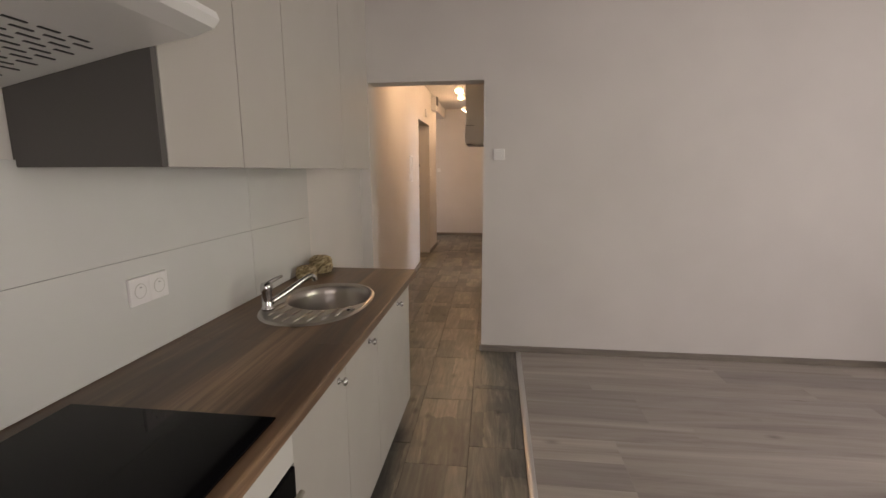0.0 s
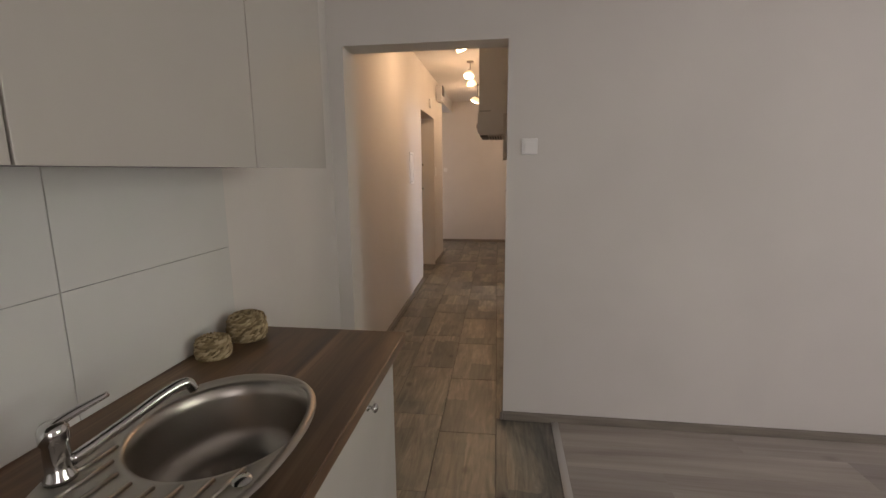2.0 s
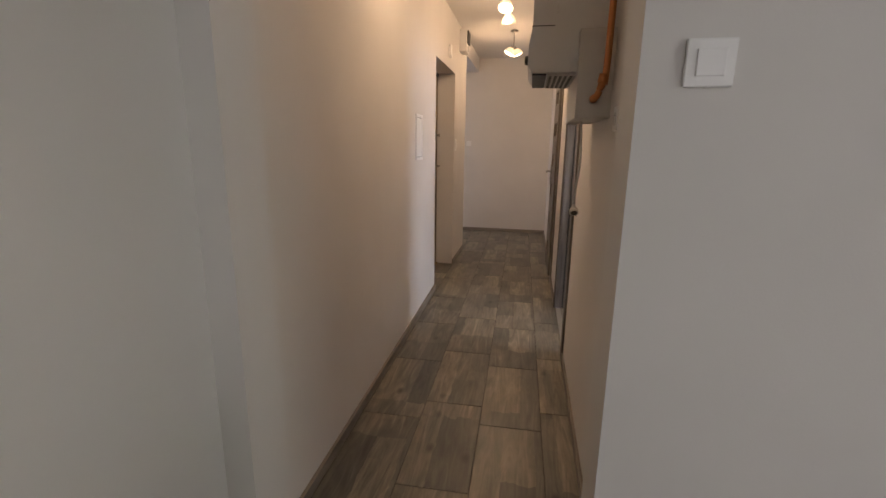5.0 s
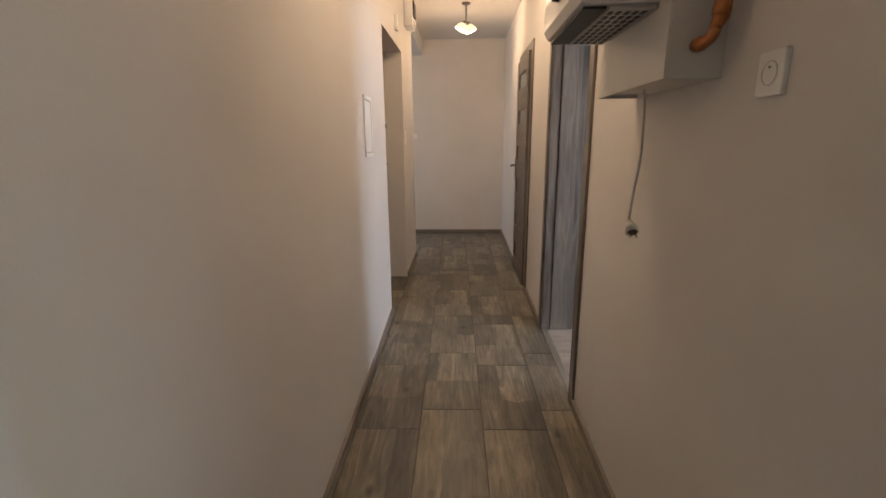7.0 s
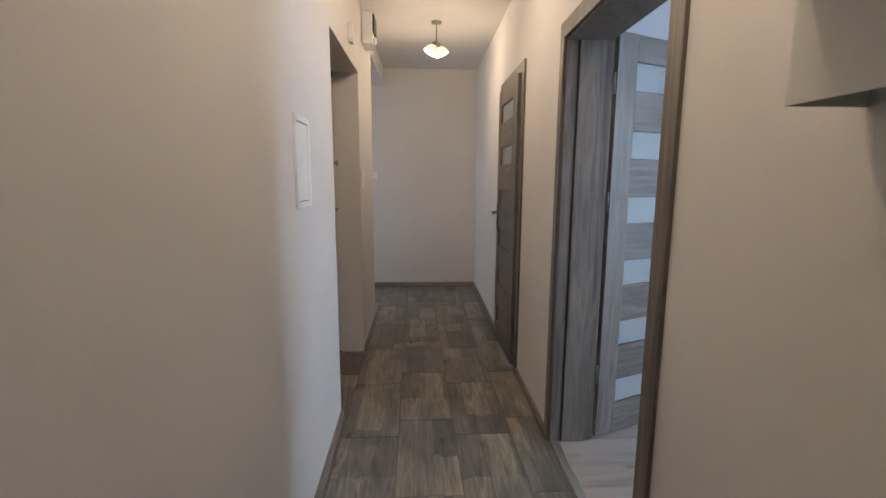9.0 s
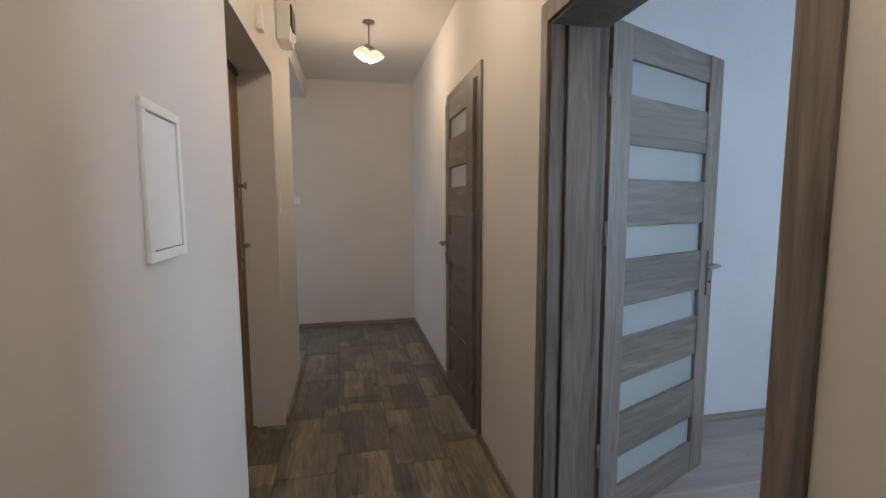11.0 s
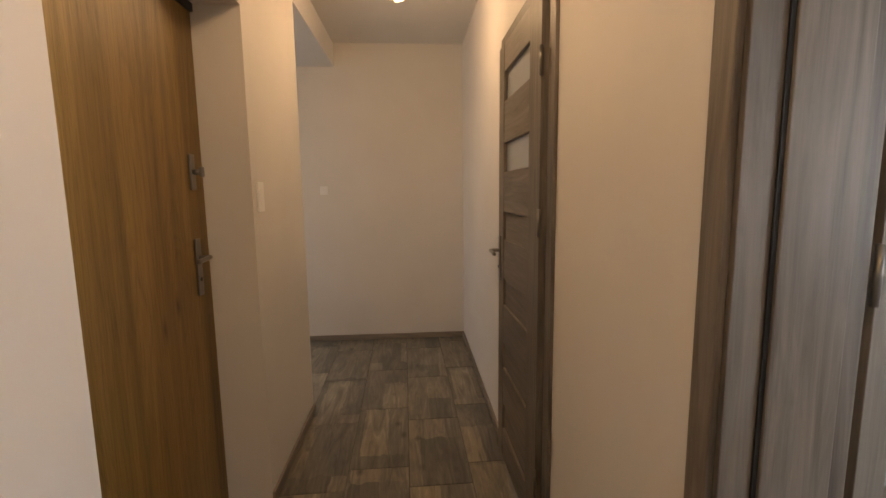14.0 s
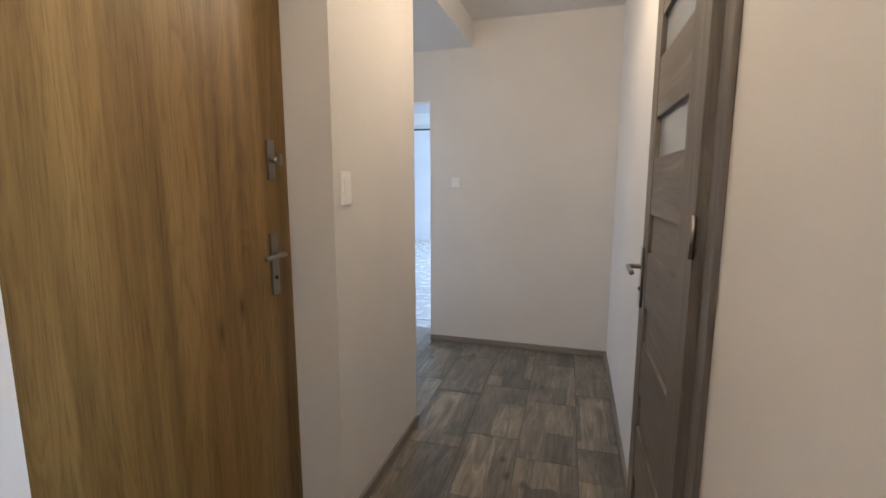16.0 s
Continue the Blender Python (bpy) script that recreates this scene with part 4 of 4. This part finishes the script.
part("stop", boxes(((HR + 0.064, 6.176, 0), (W2 - 0.035, 6.187, 2.05)), bevel=0.003), M_DOORV, f1)
# black strip for the dark of the groove beside the stop
part("gap_strip", boxes(((HR + 0.056, 6.181, 0), (HR + 0.064, 6.187, 2.05))), M_BLACK, f1, "dark strip standing in for the shaded gap of the door frame")
LEAF = 23.4
leaf1 = panel_leaf("door_1", "grey oak bedroom door with six frosted panes, standing open", pose(0.466, 6.20, 0.012, 0, 0, LEAF), 0.90, 2.09, 6, 0.13, 0.13)
lever_handle(leaf1, 0.85, 1.085, 0.0, -1, -1)
lever_handle(leaf1, 0.85, 1.085, 0.04, 1, -1)
for z in (0.38, 1.29, 1.86):
    hinge(f1, 0.446, 6.184, z)
structure("threshold_bedroom", boxes(((HR + 0.005, 5.258, 0), (HR + 0.045, 6.184, 0.006)), bevel=0.002), M_ALU, "silver floor strip in the bedroom doorway", "floor strip")

f2 = door_frame("door_frame_2", 7.093, 7.85, 2.13, 7.035, 7.92, 2.185, HR, W2, "grey oak door frame round the bathroom door")
# black strip for the dark gap on the hinge side
part("gap_strip", boxes(((HR - 0.004, 7.114, 0), (HR + 0.010, 7.127, 2.10))), M_BLACK, f2, "dark strip standing in for the shaded gap of the door frame")
leaf2 = panel_leaf("door_2", "grey oak bathroom door with two frosted panes, closed", pose(0.215, 7.128, 0.034, 0, 0, 90.6), 0.705, 2.078, 2, 0.105, 0.15)
lever_handle(leaf2, 0.665, 1.09, 0.04, 1, -1)
for z in (0.30, 1.31, 1.87):
    hinge(f2, 0.172, 7.121, z)

entry = thing("door_3", "golden oak veneer entrance door with satin nickel fittings, closed", "door", "", pose(DOOR, 6.50, 0))
entry["kind"] = "structure"
part("leaf", boxes(((-0.05, -0.025, 0.012), (0, 1.0, 2.15)), bevel=0.002), M_OAK, entry)
part("frame_head", boxes(((-0.055, -0.029, 2.15), (0.012, 1.003, 2.183)), bevel=0.002), M_BLACK, entry)
part("threshold", boxes(((-0.055, -0.029, 0), (0.02, 1.003, 0.012)), bevel=0.002), M_OAK, entry)
h = part("handle", boxes(((0, 0.875, 1.02), (0.009, 0.913, 1.25)), bevel=0.003), M_NICKEL, entry, "satin nickel handle plate")
part("lever", tube(bend([(0, 0.894, 1.175), (0.045, 0.894, 1.175), (0.055, 0.875, 1.175), (0.055, 0.785, 1.171)]), 0.009, 12), M_NICKEL, h, smooth=True)
part("key_rose", tube([(0.008, 0.894, 1.085), (0.0115, 0.894, 1.085)], 0.008, 12), M_BLACK, h)
lk = part("lock_plate", boxes(((0, 0.882, 1.445), (0.009, 0.920, 1.585)), bevel=0.003), M_NICKEL, entry, "satin nickel lock plate")
part("thumb_turn", tube([(0.009, 0.901, 1.515), (0.035, 0.901, 1.515)], 0.011, 14), M_NICKEL, lk, smooth=True)
part("turn_grip", boxes(((0.035, 0.893, 1.495), (0.05, 0.909, 1.535)), bevel=0.004), M_NICKEL, lk)

# ---- floors, tile by tile ----
TURN = Matrix.Rotation(radians(1.0), 4, "Z")
ORIGIN = Vector((-0.275, 4.98, 0))
floor = structure("floor", boxes(((KX - 0.12, LIV_Y, -0.06), (0.5, END2, -0.003)), ((-3.1, END2, -0.06), (W2, 10.1, -0.003))), M_GROUT, "wood-look tiled floor of kitchen and hall", "floor")
TW, TL, GAP = 0.312, 0.645, 0.0036


def slab(w, l, t, bevel):
    bm = boxes(((-w / 2, -l / 2, -t), (w / 2, l / 2, 0)))
    bmesh.ops.bevel(bm, geom=[e for e in bm.edges if all(v.co.z > -1e-6 for v in e.verts)], offset=bevel, segments=1, affect="EDGES")
    me = bpy.data.meshes.new("tile")
    bm.to_mesh(me)
    bm.free()
    return me


tile_mesh = slab(TW - GAP, TL - GAP, 0.01, 0.0012)
tile_mesh.materials.append(M_TILE)
for i in range(-8, 3):
    for j in range(-12, 9):
        c = ORIGIN + TURN.to_3x3() @ Vector(((i + 0.5) * TW, (j + 0.5) * TL + (0.165 if i % 2 else 0), 0))
        living = c.y < END2 + 0.3 and KX - 0.1 < c.x < 0.56 and c.y > -2.4
        hall = c.y >= END2 + 0.3 and c.y < FAR + 0.25 and HL - 0.16 < c.x < HR + 0.3
        side_passage = c.y > 8.2 and c.y < 10.1 and -2.7 < c.x <= HL - 0.16
        if living or hall or side_passage:
            t = new("tile", tile_mesh)
            t.parent = floor
            t.matrix_basis = Matrix.Translation(c) @ TURN

# laminate
def laminate(name, x0, x1, y0, y1, label, seed):
    base = structure(name, boxes(((x0, y0, -0.06), (x1, y1, -0.002))), M_GROUT, label, "floor")
    rng = random.Random(seed)
    W, L = 0.193, 1.38
    meshes = {}
    y = y1
    while y > y0 + 0.02:
        w = min(W, y - y0)
        x = x0
        first = rng.choice((0.46, 0.92, 1.38, 0.7, 1.1))
        while x < x1 - 0.01:
            l = min(first, x1 - x)
            first = L
            key = (round(w, 3), round(l, 3))
            if key not in meshes:
                bm = boxes(((-l / 2, -w / 2, -0.007), (l / 2, w / 2, 0)))
                bmesh.ops.bevel(bm, geom=[e for e in bm.edges if all(v.co.z > -1e-6 for v in e.verts)], offset=0.0008, segments=1, affect="EDGES")
                meshes[key] = bpy.data.meshes.new("plank")
                bm.to_mesh(meshes[key])
                bm.free()
                meshes[key].materials.append(M_LAM)
            p = new("plank", meshes[key])
            p.parent = base
            p.matrix_basis = Matrix.Translation((x + l / 2, y - w / 2, 0.004))
            x += l
        y -= w


SEAM = 0.40
laminate("floor_living", SEAM, LIV_X, LIV_Y, END - 0.004, "greyish oak laminate floor of the living room", 4)
laminate("floor_bedroom", W1 + 0.03, R2_X, END2, R2_Y, "greyish oak laminate floor of the bedroom", 5)
structure("floor_bath", boxes(((W2, R2_Y + 0.12, -0.05), (2.1, FAR, 0.0))), M_PALE, "pale bathroom floor", "floor")
bm = bmesh.new()
N = 8
strip = [(SEAM - 0.019 + 0.038 * k / N, 0.0045 + 0.005 * math.sin(math.pi * k / N)) for k in range(N + 1)]
rows = [[bm.verts.new((x, y, z)) for x, z in strip + [(SEAM + 0.019, -0.002), (SEAM - 0.019, -0.002)]] for y in (LIV_Y, END - BT)]
for k in range(len(rows[0])):
    j = (k + 1) % len(rows[0])
    bm.faces.new((rows[0][k], rows[0][j], rows[1][j], rows[1][k]))
bm.faces.new(rows[0])
bm.faces.new(rows[1])
bmesh.ops.recalc_face_normals(bm, faces=bm.faces)
structure("floor_strip", bm, M_ALU, "silver aluminium strip between tiles and laminate", "floor strip")
